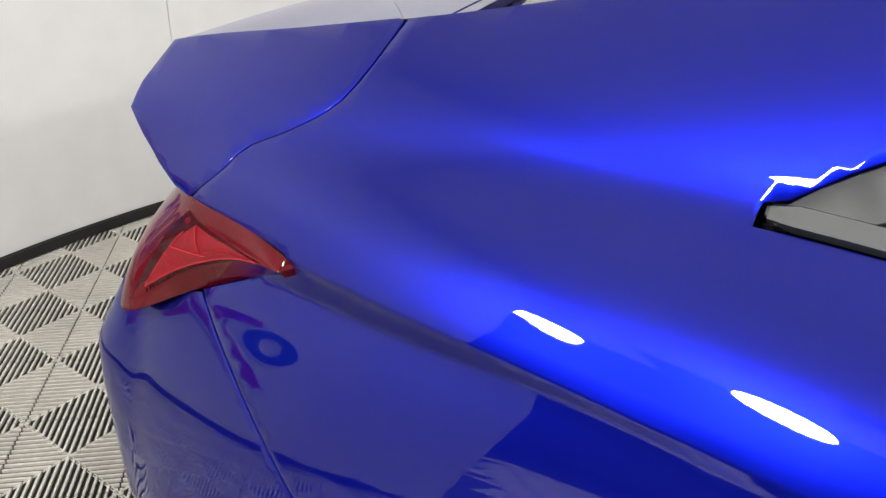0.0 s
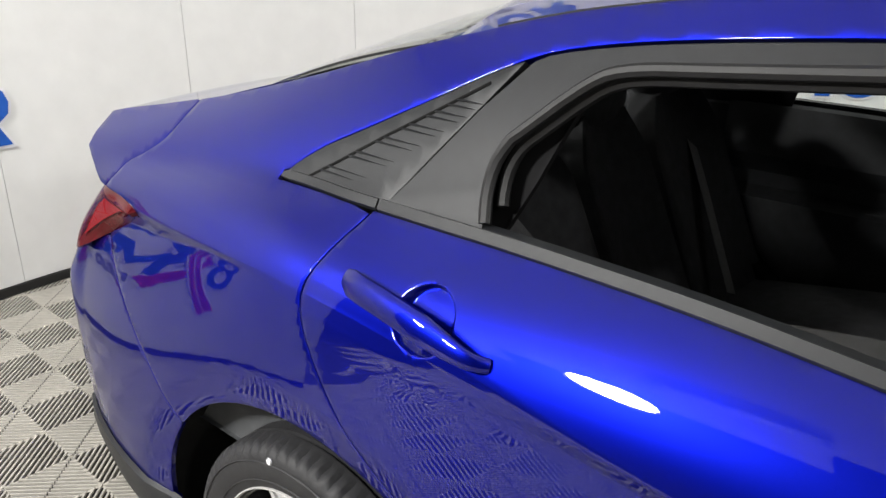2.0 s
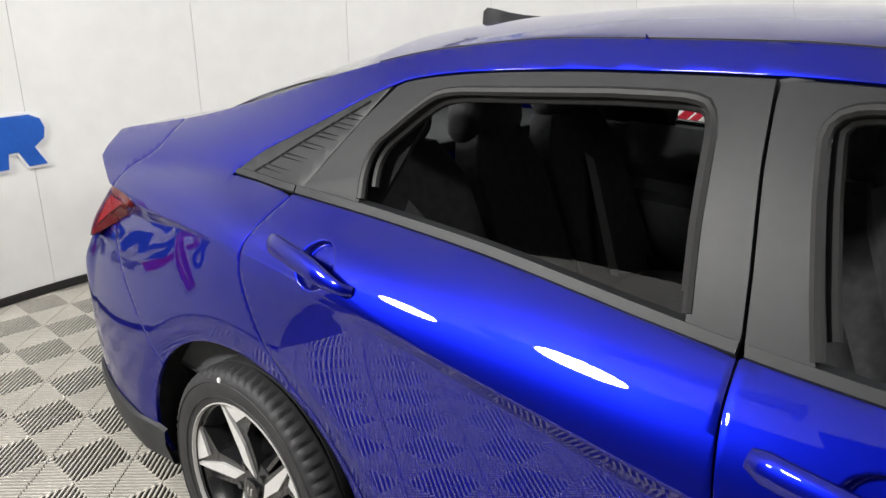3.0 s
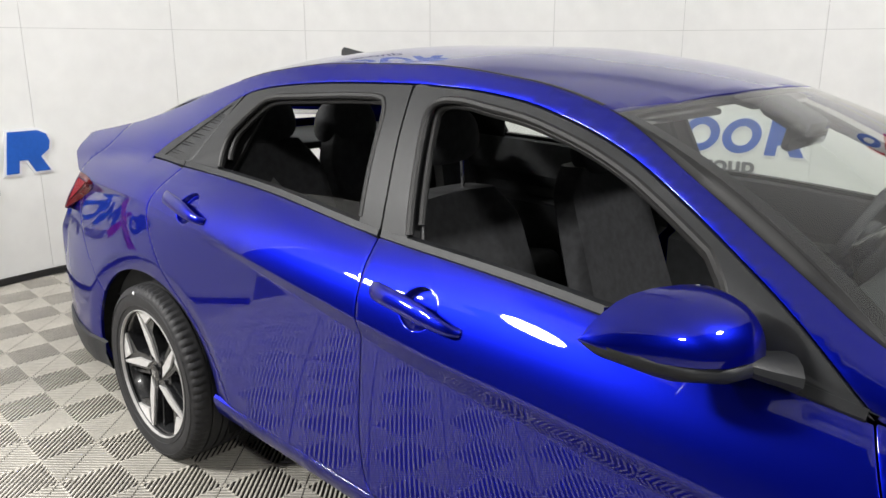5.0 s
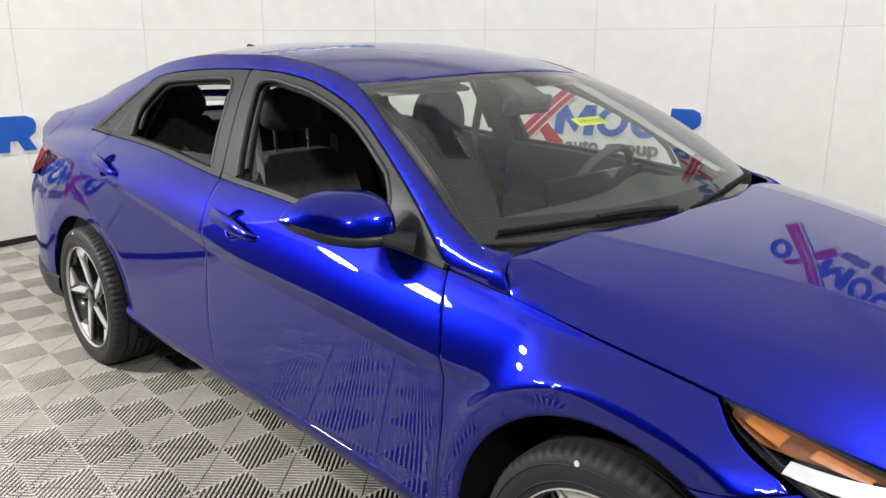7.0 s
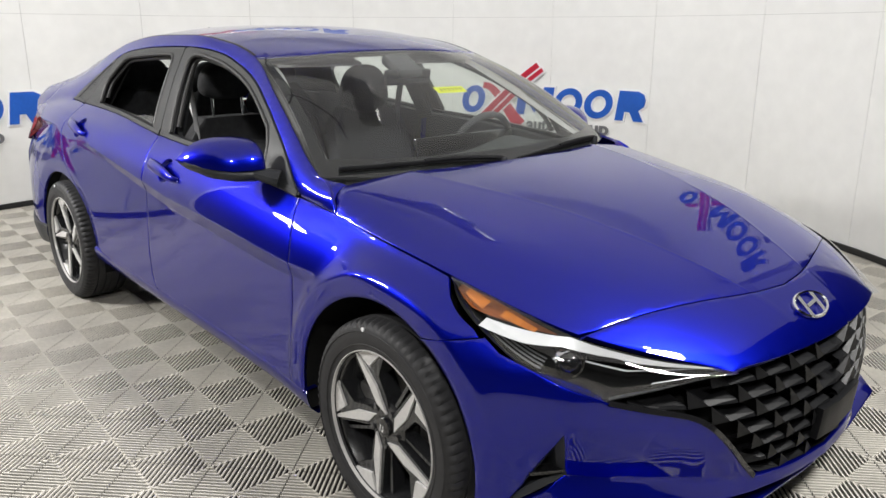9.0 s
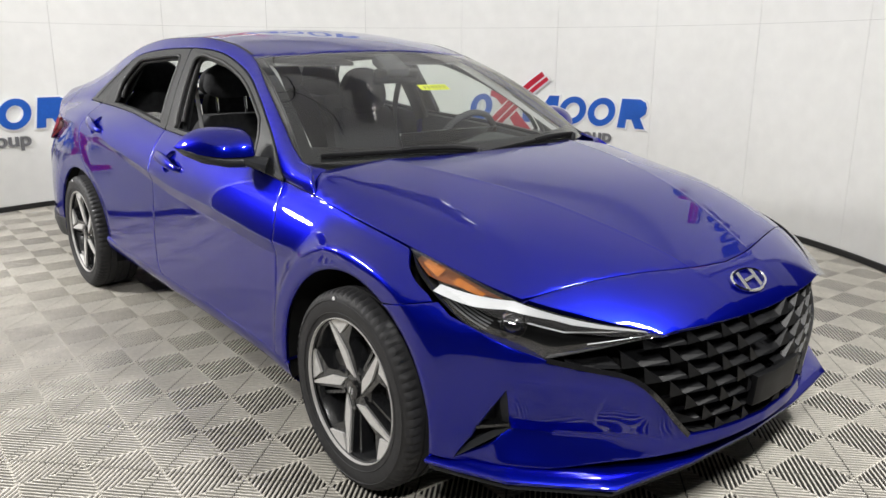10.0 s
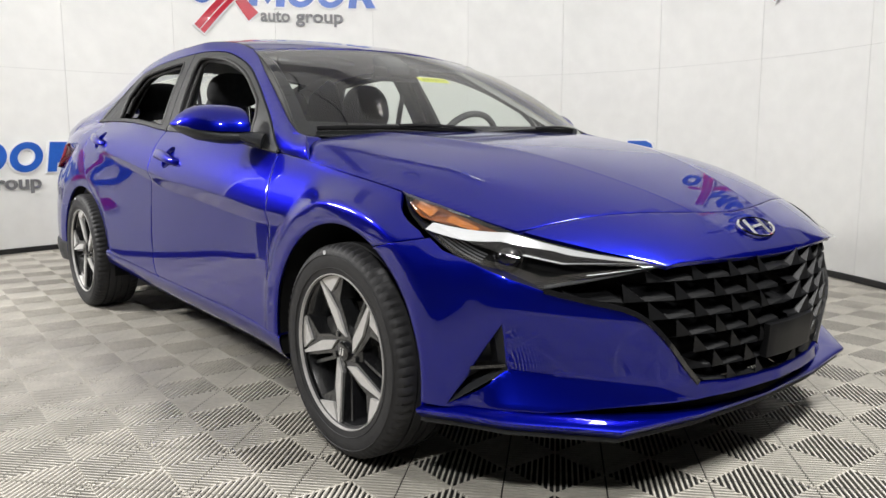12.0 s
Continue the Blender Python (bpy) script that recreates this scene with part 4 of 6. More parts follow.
# rear window
rw_high = [Vector((-1.362 + 0.075 * (abs(y) / 0.555) ** 2, y, 1.352 - 0.07 * (abs(y) / 0.555) ** 2)) for y in [-0.545 + 1.09 * k / 24 for k in range(25)]]
rw_low = [Vector((-1.96 + 0.07 * (abs(y) / 0.575) ** 2, y, 1.150 - 0.03 * (abs(y) / 0.575) ** 2)) for y in [-0.572 + 1.144 * k / 24 for k in range(25)]]
rw_rows = loft(rw_high, rw_low, 14, (0, 0, 0.02))
part("rear_window", net(rw_rows, (-1, 0, 1)), PANE, car, "sloping rear window").visible_shadow = False
part("rear_window_border", border(rw_rows, 1.0, 1.4, 1.2, (0, 0, -0.005)), COWL, car)
part("brake_light", box((0.03, 0.16, 0.014), (-1.372, 0, 1.337), 0.004), RED_LENS, car, "red high brake light")

# boot lid with its ducktail edge
lid = boot_gap + [(-2.20, 0.925), (-2.245, 0.940), (-2.290, 0.960), (-2.332, 0.984), (-2.330, 1.012)] + top_edge(-2.312, -1.978, 14)
both("boot_lid_side", flank_sheet(shifted(lid, -0.005), side, STEP_X, STEP_Z), PAINT, car, "blue boot lid corner")


def deck(v, t, gap):
    """The boot's upper face: v across it, t from its front edge, gap behind the rear window's foot, to the ducktail."""
    bow = 1 - v * v
    x = -1.955 + 0.062 * v * v - gap
    x += (-2.314 - x) * t
    return Vector((x - 0.040 * bow * t * t, v * (top_w(x) - 0.002 * (1 - t)), top_z(x) + 0.022 * bow))


rows = []
for k in range(14):
    rows.append([deck(j / 8 - 1, k / 13, 0.030) for j in range(17)])
part("boot_lid", net(rows, (0, 0, 1)), PAINT, car, "blue boot lid rising to a ducktail edge")
rows = [[deck(j / 12 - 1, 0.0, a) - Vector((0, 0, b)) for j in range(25)] for a, b in ((0.0, 0.010), (0.001, 0.0), (0.012, 0.0), (0.0245, 0.0), (0.0255, 0.010))]
part("scuttle_strip", net(rows, (0, 0, 1)), PAINT, car, "blue strip between boot lid and rear window")
rows = []
for k in range(10):
    z = 0.93 + 0.118 * k / 9
    rows.append([(-2.20 - 0.105 * math.sin(math.pi * 0.5 * (k / 9)) - 0.045 * (1 - (j / 8 - 1) ** 2), (-0.70 + 0.09 * k / 9) * (1 - j / 8), z) for j in range(17)])
part("boot_face", net(rows, (-1, 0, 0)), PAINT, car)

# rear bumper
bump_arch = arch(*ARCH_R, 0.22, 0.22, 60, True)
bump_arch = [(td_s(max(x - tail_x(z), 0.0)), z) for x, z in bump_arch if x < -1.738 and z < 0.532]
seam_s = [(td_s(max(x - tail_x(z), 0)), z) for x, z in bumper_seam]
half = [(0.0, 0.768), (0.5, 0.768), (td_s(0.03), 0.766), (td_s(0.07), 0.762), (td_s(0.105), 0.758), (td_s(0.195), 0.806)] + [(s - 0.002, z - 0.003) for s, z in seam_s] + bump_arch + [(td_s(0.55), 0.215), (td_s(0.2), 0.225), (0.5, 0.23), (0.0, 0.23)]
poly_r = [(-s, z) for s, z in half]
poly_l = [(s, z) for s, z in half[::-1]]
part("rear_bumper", sheet([poly_r, poly_l], tail, 0.018, 0.013, (-1, 0, 0)), PAINT, car, "blue rear bumper cover")
rows = []
for k in range(61):
    s = (k / 30 - 1) * td_s(0.66)
    p = tail(s, 0.30)
    n = Vector((p.x + 1.4, p.y, 0)).normalized()
    rows.append([p + n * a + Vector((0, 0, b)) for a, b in ((0.006, 0.02), (0.016, 0.012), (0.018, -0.03), (0.0, -0.095), (-0.10, -0.105))])
part("rear_skirt", net(rows, (-1, 0, -0.3)), TRIM, car, "matt black lower skirt of the rear bumper")
# tail lamps: a red wedge that tapers into the flank
for sgn in (1, -1):
    up = smooth_line([(-1.976, -W(-1.976, 0.907), 0.907), (-2.005, -W(-2.005, 0.915), 0.915), (-2.065, -W(-2.065, 0.9195), 0.9195), (-2.168, -W(-2.168, 0.9215), 0.9215), (-2.245, -0.68, 0.915), (-2.31, -0.58, 0.90)], 22)
    dn = smooth_line([(-1.977, -W(-1.977, 0.900), 0.900), (-2.070, -W(-2.07, 0.853), 0.853), (-2.165, -W(-2.165, 0.809), 0.809), (-2.272, -0.784, 0.760), (-2.350, -0.69, 0.768)], 22)
    rows = loft(up, dn, 10, (-0.012, -0.014, 0))
    bm = net([[Vector((p.x, p.y * sgn, p.z)) for p in r] for r in rows], (-0.6, -sgn, 0))
    flange(bm, 0.012)
    lamp = part("tail_lamp", bm, RED_LENS, car, "red wedge-shaped tail lamp")

    def skin(a, b, c, lift):
        """A point of the lens by its weights between the upper, front and lower corner of its side face."""
        f, t = 0.45 * a + 0.03 * b + 0.72 * c, 0.02 * a + 0.5 * b + 0.98 * c
        k = min(int(f * 21), 20)
        p = up[k].lerp(dn[k], t).lerp(up[k + 1].lerp(dn[k + 1], t), f * 21 - k)
        p = p + Vector((-0.012, -0.014, 0)) * 4 * t * (1 - t) + Vector((-0.4, -0.9, 0)) * lift
        return Vector((p.x, p.y * sgn, p.z))

    def facet(name, corners, material, lift, label=""):
        n, bm = 6, bmesh.new()
        A, B, C = (Vector(q) for q in corners)
        grid = {(i, k): bm.verts.new(skin(*((A * (n - i) + B * (i - k) + C * k) / n), lift)) for i in range(n + 1) for k in range(i + 1)}
        for i in range(n):
            for k in range(i + 1):
                bm.faces.new((grid[i, k], grid[i + 1, k], grid[i + 1, k + 1]))
                if k < i:
                    bm.faces.new((grid[i, k], grid[i + 1, k + 1], grid[i, k + 1]))
        orient(bm, (-0.6, -sgn, 0))
        return part(name, bm, material, lamp, label)

    facet("smoked_recess", ((0.90, 0.05, 0.05), (0.03, 0.94, 0.03), (0.04, 0.03, 0.93)), SMOKE_RED, 0.0008, "smoked dark red recess")
    top, tip, low = (0.70, 0.22, 0.08), (0.07, 0.89, 0.04), (0.09, 0.12, 0.79)
    knee = (0.42, 0.17, 0.41)
    facet("reflector", (top, tip, knee), RED_BRIGHT, 0.0014, "bright red fan-shaped reflector")
    facet("reflector", (knee, tip, low), RED_BRIGHT, 0.0018)
    for a, b in ((top, (0.16, 0.47, 0.37)), (knee, (0.15, 0.50, 0.35)), (tip, low), ((0.36, 0.16, 0.48), (0.13, 0.30, 0.57)), ((0.60, 0.19, 0.21), knee), (knee, low)):
        pts = [skin(*(Vector(a).lerp(Vector(b), k / 8)), 0.0022) for k in range(9)]
        part("light_guide", tube(pts, 0.0009, 6), RED_LINE, lamp, "thin bright red line")
    for k in range(34):
        f = 0.10 + 0.80 * k / 33
        pts = [skin(0.02 * (1 - f) + 0.02 * f, 0.94 * (1 - f) + 0.06 * f, 0.04 * (1 - f) + 0.92 * f, 0.001), skin(0.065, 0.88 * (1 - f) + 0.05 * f, 0.055 * (1 - f) + 0.885 * f, 0.001)]
        part("rib", tube(pts, 0.0010, 5), RED_DARK, lamp)

# front bumper, with the intake wedge left open
def fs(x, z):
    """Way round the front end at a place x of the flank."""
    return d_s(max(nose_x(z) - x, 0.0))


def fy(y, z):
    return y_s(min(abs(y) / nose_k(z), 0.893))


front_arch_b = [(fs(x, z), z) for x, z in arch(*ARCH_F, 0.22, 0.5, 60, True) if x > 1.533 and z < 0.640]   # upwards
FOG = {"apex": (fy(0.773, 0.488), 0.486), "right": (fy(0.740, 0.362), 0.360), "left": (fy(0.838, 0.268), 0.268)}
lamp_low = [(fs(1.532, 0.641), 0.6405), (fs(1.61, 0.661), 0.6605), (fs(1.70, 0.683), 0.679), (fy(0.815, 0.655), 0.652), (fy(0.790, 0.62), 0.618), (fy(0.745, 0.59), 0.588), (fy(0.697, 0.567), 0.565)]
grille_edge = fine([(fy(0.697, 0.567), 0.565), (fy(0.61, 0.538), 0.537), (fy(0.53, 0.515), 0.514), (fy(0.48, 0.485), 0.484), (fy(0.42, 0.42), 0.42), (fy(0.365, 0.355), 0.355), (fy(0.322, 0.308), 0.308)], 16)
FLOOR_LINE = 0.262
outer = [(fs(1.73, 0.24), FLOOR_LINE)] + front_arch_b + lamp_low[:4] + [lamp_low[4], FOG["apex"], FOG["left"], (FOG["left"][0], FLOOR_LINE)]
inner = [(FOG["left"][0], FLOOR_LINE), FOG["left"], FOG["right"], FOG["apex"], lamp_low[4], lamp_low[5]] + grille_edge + [(fy(0.16, 0.30), 0.300), (0.0, 0.298), (0.0, 0.272), (fy(0.3, 0.27), 0.270), (fy(0.55, 0.265), 0.266), (fy(0.7, 0.262), FLOOR_LINE)]
polys = [[(-s, z) for s, z in outer], [(-s, z) for s, z in inner], [(s, z) for s, z in outer[::-1]], [(s, z) for s, z in inner[::-1]]]
part("front_bumper", sheet([[(s, z - fold(abs(s))) for s, z in q] for q in polys], lambda s, v: front(s, v + fold(abs(s))), 0.015, 0.011, (1, 0, 0), 0.02), PAINT, car, "blue front bumper with creased corners")

# wedge-shaped black intakes in the corners
for sgn in (-1, 1):
    ring = [FOG["apex"], FOG["right"], FOG["left"]]
    c = (sum(p[0] for p in ring) / 3, sum(p[1] for p in ring) / 3)
    outline = [front(p[0] * sgn, p[1]) for p in ring]
    mid = sum(outline, Vector()) / 3
    back = Vector((-0.045, -0.02 * sgn, 0))
    bm = bmesh.new()
    a = [bm.verts.new(p + (p - mid) * 0.0 + Vector((0.001, 0, 0))) for p in outline]
    b = [bm.verts.new(mid + (p - mid) * 0.72 + back * 0.35) for p in outline]
    d = [bm.verts.new(mid + (p - mid) * 0.62 + back) for p in outline]
    for i in range(3):
        j = (i + 1) % 3
        bm.faces.new((a[i], a[j], b[j], b[i]))
        bm.faces.new((b[i], b[j], d[j], d[i]))
    bm.faces.new(d)
    orient(bm, (1, sgn * 0.5, 0))
    intake = part("corner_intake", bm, TRIM, car, "black wedge-shaped intake", sharp=10)
    p, q = outline[2].lerp(outline[0], 0.46) + back * 0.3, outline[1].lerp(outline[0], 0.10) + back * 0.3
    part("fin", ribbon([p, p.lerp(q, 0.5), q], [(0.006, -0.014), (0.004, 0.014), (-0.004, 0.014), (-0.008, -0.014)], (0, 0, 1)), GLOSS_BLACK, intake)

# splitter blade below the bumper, angular in plan
edge = [Vector(p) for p in ((1.722, -0.886, 0.246), (1.83, -0.866, 0.260), (1.96, -0.808, 0.261), (2.143, -0.590, 0.239), (2.178, -0.30, 0.228), (2.190, 0.0, 0.224))]
line = []
for a, b in zip(edge, edge[1:]):
    line += [a.lerp(b, k / 6) for k in range(6)]
line += [edge[-1]] + [Vector((p.x, -p.y, p.z)) for p in line[::-1]]
rows, under = [], []
for i, p in enumerate(line):
    d = line[min(i + 1, len(line) - 1)] - line[max(i - 1, 0)]
    out = Vector((d.y, -d.x, 0)).normalized()
    rows.append([p + out * r + Vector((0, 0, h)) for r, h in ((-0.11, 0.004), (-0.05, 0.006), (-0.002, 0.0), (0.003, -0.004), (0.001, -0.012), (-0.022, -0.030))])
    under.append([p + out * r + Vector((0, 0, h)) for r, h in ((-0.018, -0.028), (-0.016, -0.036), (-0.03, -0.045), (-0.16, -0.048))])
part("splitter", net(rows, (1, 0, 0.3)), PAINT, car, "blue splitter blade under the bumper")
part("under_lip", net(under, (1, 0, -1)), TRIM, car, "matt black lower edge")
rows = []
for k in range(61):
    s = (k / 30 - 1) * fy(0.80, 0.25)
    p, q = front(s, 0.285), front(s, 0.225)
    rows.append([p + Vector((-0.03, 0, 0.01)), p + Vector((-0.05, 0, -0.01)), q + Vector((-0.05, 0, -0.005))])
part("lower_slot", net(rows, (1, 0, 0)), DARK, car)

# grille: dark back, rim and rows of jewel-shaped cells
grille = part("grille", sheet([(-0.56, 0.29), (0.56, 0.29), (0.60, 0.50), (0.50, 0.60), (0.42, 0.640), (0.2, 0.63), (-0.2, 0.63), (-0.42, 0.640), (-0.50, 0.60), (-0.60, 0.50)], lambda y, z: front(math.copysign(fy(y, z), y), z) - Vector((0.075, 0, 0)), 0.06, 0.06, (1, 0, 0), 0), DARK, car, "large dark grille of jewel-shaped cells")
top_of, = table((0.0, 0.628), (0.15, 0.628), (0.30, 0.624), (0.40, 0.622), (0.44, 0.618), (0.56, 0.588), (0.68, 0.560))
low_of, = table((0.0, 0.302), (0.20, 0.304), (0.318, 0.312), (0.36, 0.350), (0.42, 0.42), (0.48, 0.486), (0.53, 0.516), (0.61, 0.539), (0.69, 0.560))


def grille_pt(y, z, d):
    return front(math.copysign(fy(y, z), y), z) - Vector((d, 0, 0))


ROWS_N = 7
edges_y = [0.0, 0.11, 0.225, 0.345, 0.47, 0.60, 0.69]
for j in range(ROWS_N):
    for sgn in (-1, 1):
        for i in range(len(edges_y) - 1):
            y0, y1 = edges_y[i], edges_y[i + 1]
            shift = 0.055 if j % 2 else 0.0
            y0, y1 = max(y0 + shift - 0.03 * (i == 0) * (1 if shift else 0), 0.0), y1 + shift
            zt, zb = 0.625 - 0.325 * j / ROWS_N, 0.625 - 0.325 * (j + 1) / ROWS_N
            ym = (y0 + y1) / 2
            if zb < low_of(ym) - 0.012 or zt > top_of(ym) + 0.02 or y1 > 0.68:
                continue
            if zt < low_of(min(y1, 0.69)) - 0.004:
                continue
            cut = lambda y, z: (y * sgn, min(max(z, low_of(y) + 0.002), top_of(y) - 0.002))
            P = lambda y, z, d: grille_pt(*cut(y, z), d)
            w = y1 - y0
            bm = bmesh.new()
            v = [bm.verts.new(p) for p in (P(y1, zt, 0.006), P(y1, zb, 0.004), P(y1 - 0.42 * w, zb, 0.010), P(y0, zb, 0.006), P(y0, zb + 0.009, 0.010), P(y1 - 0.42 * w, zb + 0.010, 0.028), P(y1 - 0.18 * w, zt - 0.004, 0.055), P(y0 + 0.02 * w, zb + 0.55 * (zt - zb), 0.055), P(y0, zb - 0.006, 0.03), P(y1, zb - 0.006, 0.03))]
            for f in ((0, 1, 2), (0, 2, 5), (0, 5, 6), (2, 3, 4, 5), (5, 4, 7, 6), (1, 9, 8, 3, 2)):
                bm.faces.new([v[k] for k in f])
            orient(bm, (1, 0, 0.3))
            part("cell", bm, GRILLE, grille, smooth=False)
# bright-edged rim of the grille
for sgn in (-1, 1):
    rim = [front(s * sgn, z) for s, z in grille_edge]
    part("rim", ribbon(rim, [(0.003, -0.009), (0.004, 0.004), (-0.02, 0.010), (-0.03, -0.008)], [Vector((1, 0.25 * sgn, 0.1))] * len(rim)), GLOSS_BLACK, grille)
part("plate_blank", sheet([(-0.085, 0.345), (0.175, 0.345), (0.175, 0.435), (-0.085, 0.435)], lambda y, z: grille_pt(y, z, -0.008), 0.05, 0.05, (1, 0, 0), 0.02), GRILLE, grille, "blank black plate holder")

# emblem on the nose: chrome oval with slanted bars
def emblem_at(u, v, d):
    p = bonnet(2.128 - v * 0.80, u)
    n = Vector((0.62, 0, 0.78))
    return p + n * (0.002 + d)


emblem = None
n = 36
ring = [(0.084 * math.cos(2 * math.pi * k / n), 0.045 * math.sin(2 * math.pi * k / n)) for k in range(n)]
rows = []
for u, v in ring:
    rows.append([emblem_at(u * f, v * f2, d) for f, f2, d in ((1.0, 1.0, 0.0), (1.0, 1.0, 0.006), (0.94, 0.93, 0.010), (0.87, 0.82, 0.007), (0.86, 0.80, 0.0))])
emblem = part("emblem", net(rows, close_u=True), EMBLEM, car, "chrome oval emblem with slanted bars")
for bar_pts in ([(-0.052, -0.027), (-0.036, -0.033), (-0.018, 0.034), (-0.036, 0.030)], [(0.052, 0.027), (0.036, 0.033), (0.018, -0.034), (0.036, -0.030)], [(-0.027, -0.008), (0.025, -0.002), (0.027, 0.008), (-0.025, 0.002)]):
    part("bar", prism(bar_pts, 0.008, emblem_at), EMBLEM, emblem)

# head lamps
for sgn in (-1, 1):
    up = smooth_line([(1.530, -0.773, 0.787), (1.70, -0.746, 0.748), (1.88, -0.698, 0.700), (2.02, -0.580, 0.657), (2.145, -0.420, 0.621)], 33)
    dn = smooth_line([(1.530, -0.775, 0.786), (1.585, -0.800, 0.735), (1.70, -0.815, 0.682), (1.83, -0.793, 0.622), (1.975, -0.698, 0.568)], 23) + smooth_line([(1.975, -0.698, 0.568), (2.06, -0.565, 0.592), (2.145, -0.420, 0.620)], 11)[1:]

    def flip(p):
        return Vector((p.x, p.y * -sgn, p.z))
    rows = loft(up, dn, 12, (0.018, -0.022, 0.004))
    # outer edge, inner shell
    inner = loft(up, dn, 12, (-0.05, 0.06, -0.01))
    head = part("head_lamp", net([[flip(p) for p in r] for r in inner], (1, sgn, 0.3)), DARK, car, "slim head lamp with amber corner and bright strip")
    part("lens", net([[flip(p) for p in r] for r in rows], (1, sgn, 0.3)), LENS, head, "clear lamp lens").visible_shadow = False

    def inside(i, t, d=0.45):
        a = up[i].lerp(dn[i], t)
        b = Vector((-0.05 * d + 0.018 * (1 - d), 0.06 * d - 0.022 * (1 - d), 0)) * 4 * t * (1 - t)
        return flip(a + b)

    def strip(name, i0, i1, t0, t1, material, label="", d=0.5, steps=3):
        rr = [[inside(i, (t0(i) if callable(t0) else t0) + ((t1(i) if callable(t1) else t1) - (t0(i) if callable(t0) else t0)) * k / steps, d) for k in range(steps + 1)] for i in range(i0, i1 + 1)]
        return part(name, net(rr, (1, sgn, 0.3)), material, head, label)
    strip("indicator", 2, 14, 0.12, lambda i: 0.80 - 0.66 * max(i - 5, 0) / 9, AMBER_DARK, "amber corner light")
    strip("indicator_cell", 3, 6, 0.22, 0.60, AMBER, "bright amber cell", d=0.40)
    strip("indicator_cell", 8, 12, 0.20, lambda i: 0.46 - 0.035 * (i - 8), AMBER, d=0.40)
    strip("bezel", 1, 5, 0.0, 0.08, SILVER)
    strip("running_light", 7, 31, lambda i: 0.66 - 0.62 * min((i - 7) / 8, 1), lambda i: 0.97 - 0.60 * min((i - 7) / 8, 1) - 0.20 * min(max((i - 12) / 8, 0), 1), SILVER, "bright silver light strip", d=0.3)
    strip("light_line", 18, 30, lambda i: 0.42 - 0.012 * (i - 18), lambda i: 0.455 - 0.012 * (i - 18), SILVER, "thin bright line", d=0.42)
    strip("lower_strip", 22, 32, 0.87, 0.97, LAMP_TRIM, "satin grey bar", d=0.2)
    strip("light_line", 25, 31, 0.74, 0.77, SILVER, d=0.4)
    for t0 in (0.70, 0.76, 0.82, 0.88):
        strip("louvre", 9, 15, t0, t0 + 0.03, LAMP_TRIM, d=0.6)
    c = inside(17, 0.63, 0.55)
    aim = Vector((0.80, sgn * 0.50, 0.0)).normalized()
    q = aim.to_track_quat("Z", "Y").to_matrix().to_4x4()
    bm = lathe([(0.0, 0.030), (0.012, 0.028), (0.024, 0.020), (0.031, 0.006), (0.031, -0.002)], 24, "Z")
    bm.transform(Matrix.Translation(c) @ q)
    part("projector", bm, GLOSS_BLACK, head, "round projector lens")
    bm = lathe([(0.032, -0.01), (0.033, 0.006), (0.036, 0.009), (0.039, -0.01)], 24, "Z")
    bm.transform(Matrix.Translation(c) @ q)
    part("projector_ring", bm, CHROME, head, "chrome ring")
    crescent = []
    for k in range(13):
        a = math.radians(-70 + 140 * k / 12) + (0 if sgn < 0 else math.pi)
        crescent.append([Matrix.Translation(c) @ q @ Vector((r * math.cos(a), r * math.sin(a), h)) for r, h in ((0.037, 0.010), (0.045, 0.004), (0.050, -0.012))])
    part("crescent", net(crescent, (1, sgn, 0.3)), CHROME, head, "chrome crescent beside the projector")
    strip("side_marker", 0, 1, 0.1, 0.9, PLASTIC)

# ---- window frames and side glass ----
def gh(x, z, out=0.0):
    """A point of the cabin's side, pushed out by out."""
    return Vector((x, -W(x, z) - out, z))


def framed(outline, hole, out, thick, name, material, parent, label="", mirror_parent=None):
    """A flat frame with an opening, laid on the cabin side."""
    def build():
        a, b = [Vector((*p, 0)) for p in resample([(*p, 0) for p in outline + outline[:1]], 97)][:-1], None
        h = [Vector((*p, 0)) for p in resample([(*p, 0) for p in hole + hole[:1]], 385)][:-1]
        bm = bmesh.new()
        # match each outer point with the nearest way round the opening
        n = len(a)
        start = min(range(len(h)), key=lambda k: (h[k] - a[0]).length)
        ring = [h[(start + k * 4) % len(h)] for k in range(n)]
        A = [bm.verts.new(gh(p.x, p.y, out)) for p in a]
        B = [bm.verts.new(gh(p.x, p.y, out)) for p in ring]
        C = [bm.verts.new(gh(p.x, p.y, out - thick)) for p in ring]
        D = [bm.verts.new(gh(p.x, p.y, out - thick)) for p in a]
        for i in range(n):
            j = (i + 1) % n
            bm.faces.new((A[i], A[j], B[j], B[i]))
            bm.faces.new((B[i], B[j], C[j], C[i]))
            bm.faces.new((A[j], A[i], D[i], D[j]))
        bmesh.ops.recalc_face_normals(bm, faces=bm.faces[:])
        return bm
    bm = build()
    m = mirrored(bm)
    return part(name, bm, material, parent, label), part(name, m, material, mirror_parent or parent, label)


def win_edge(x0, x1, n, dz=-0.002):
    return [(x0 + (x1 - x0) * k / (n - 1), win_top(x0 + (x1 - x0) * k / (n - 1)) + dz) for k in range(n)]


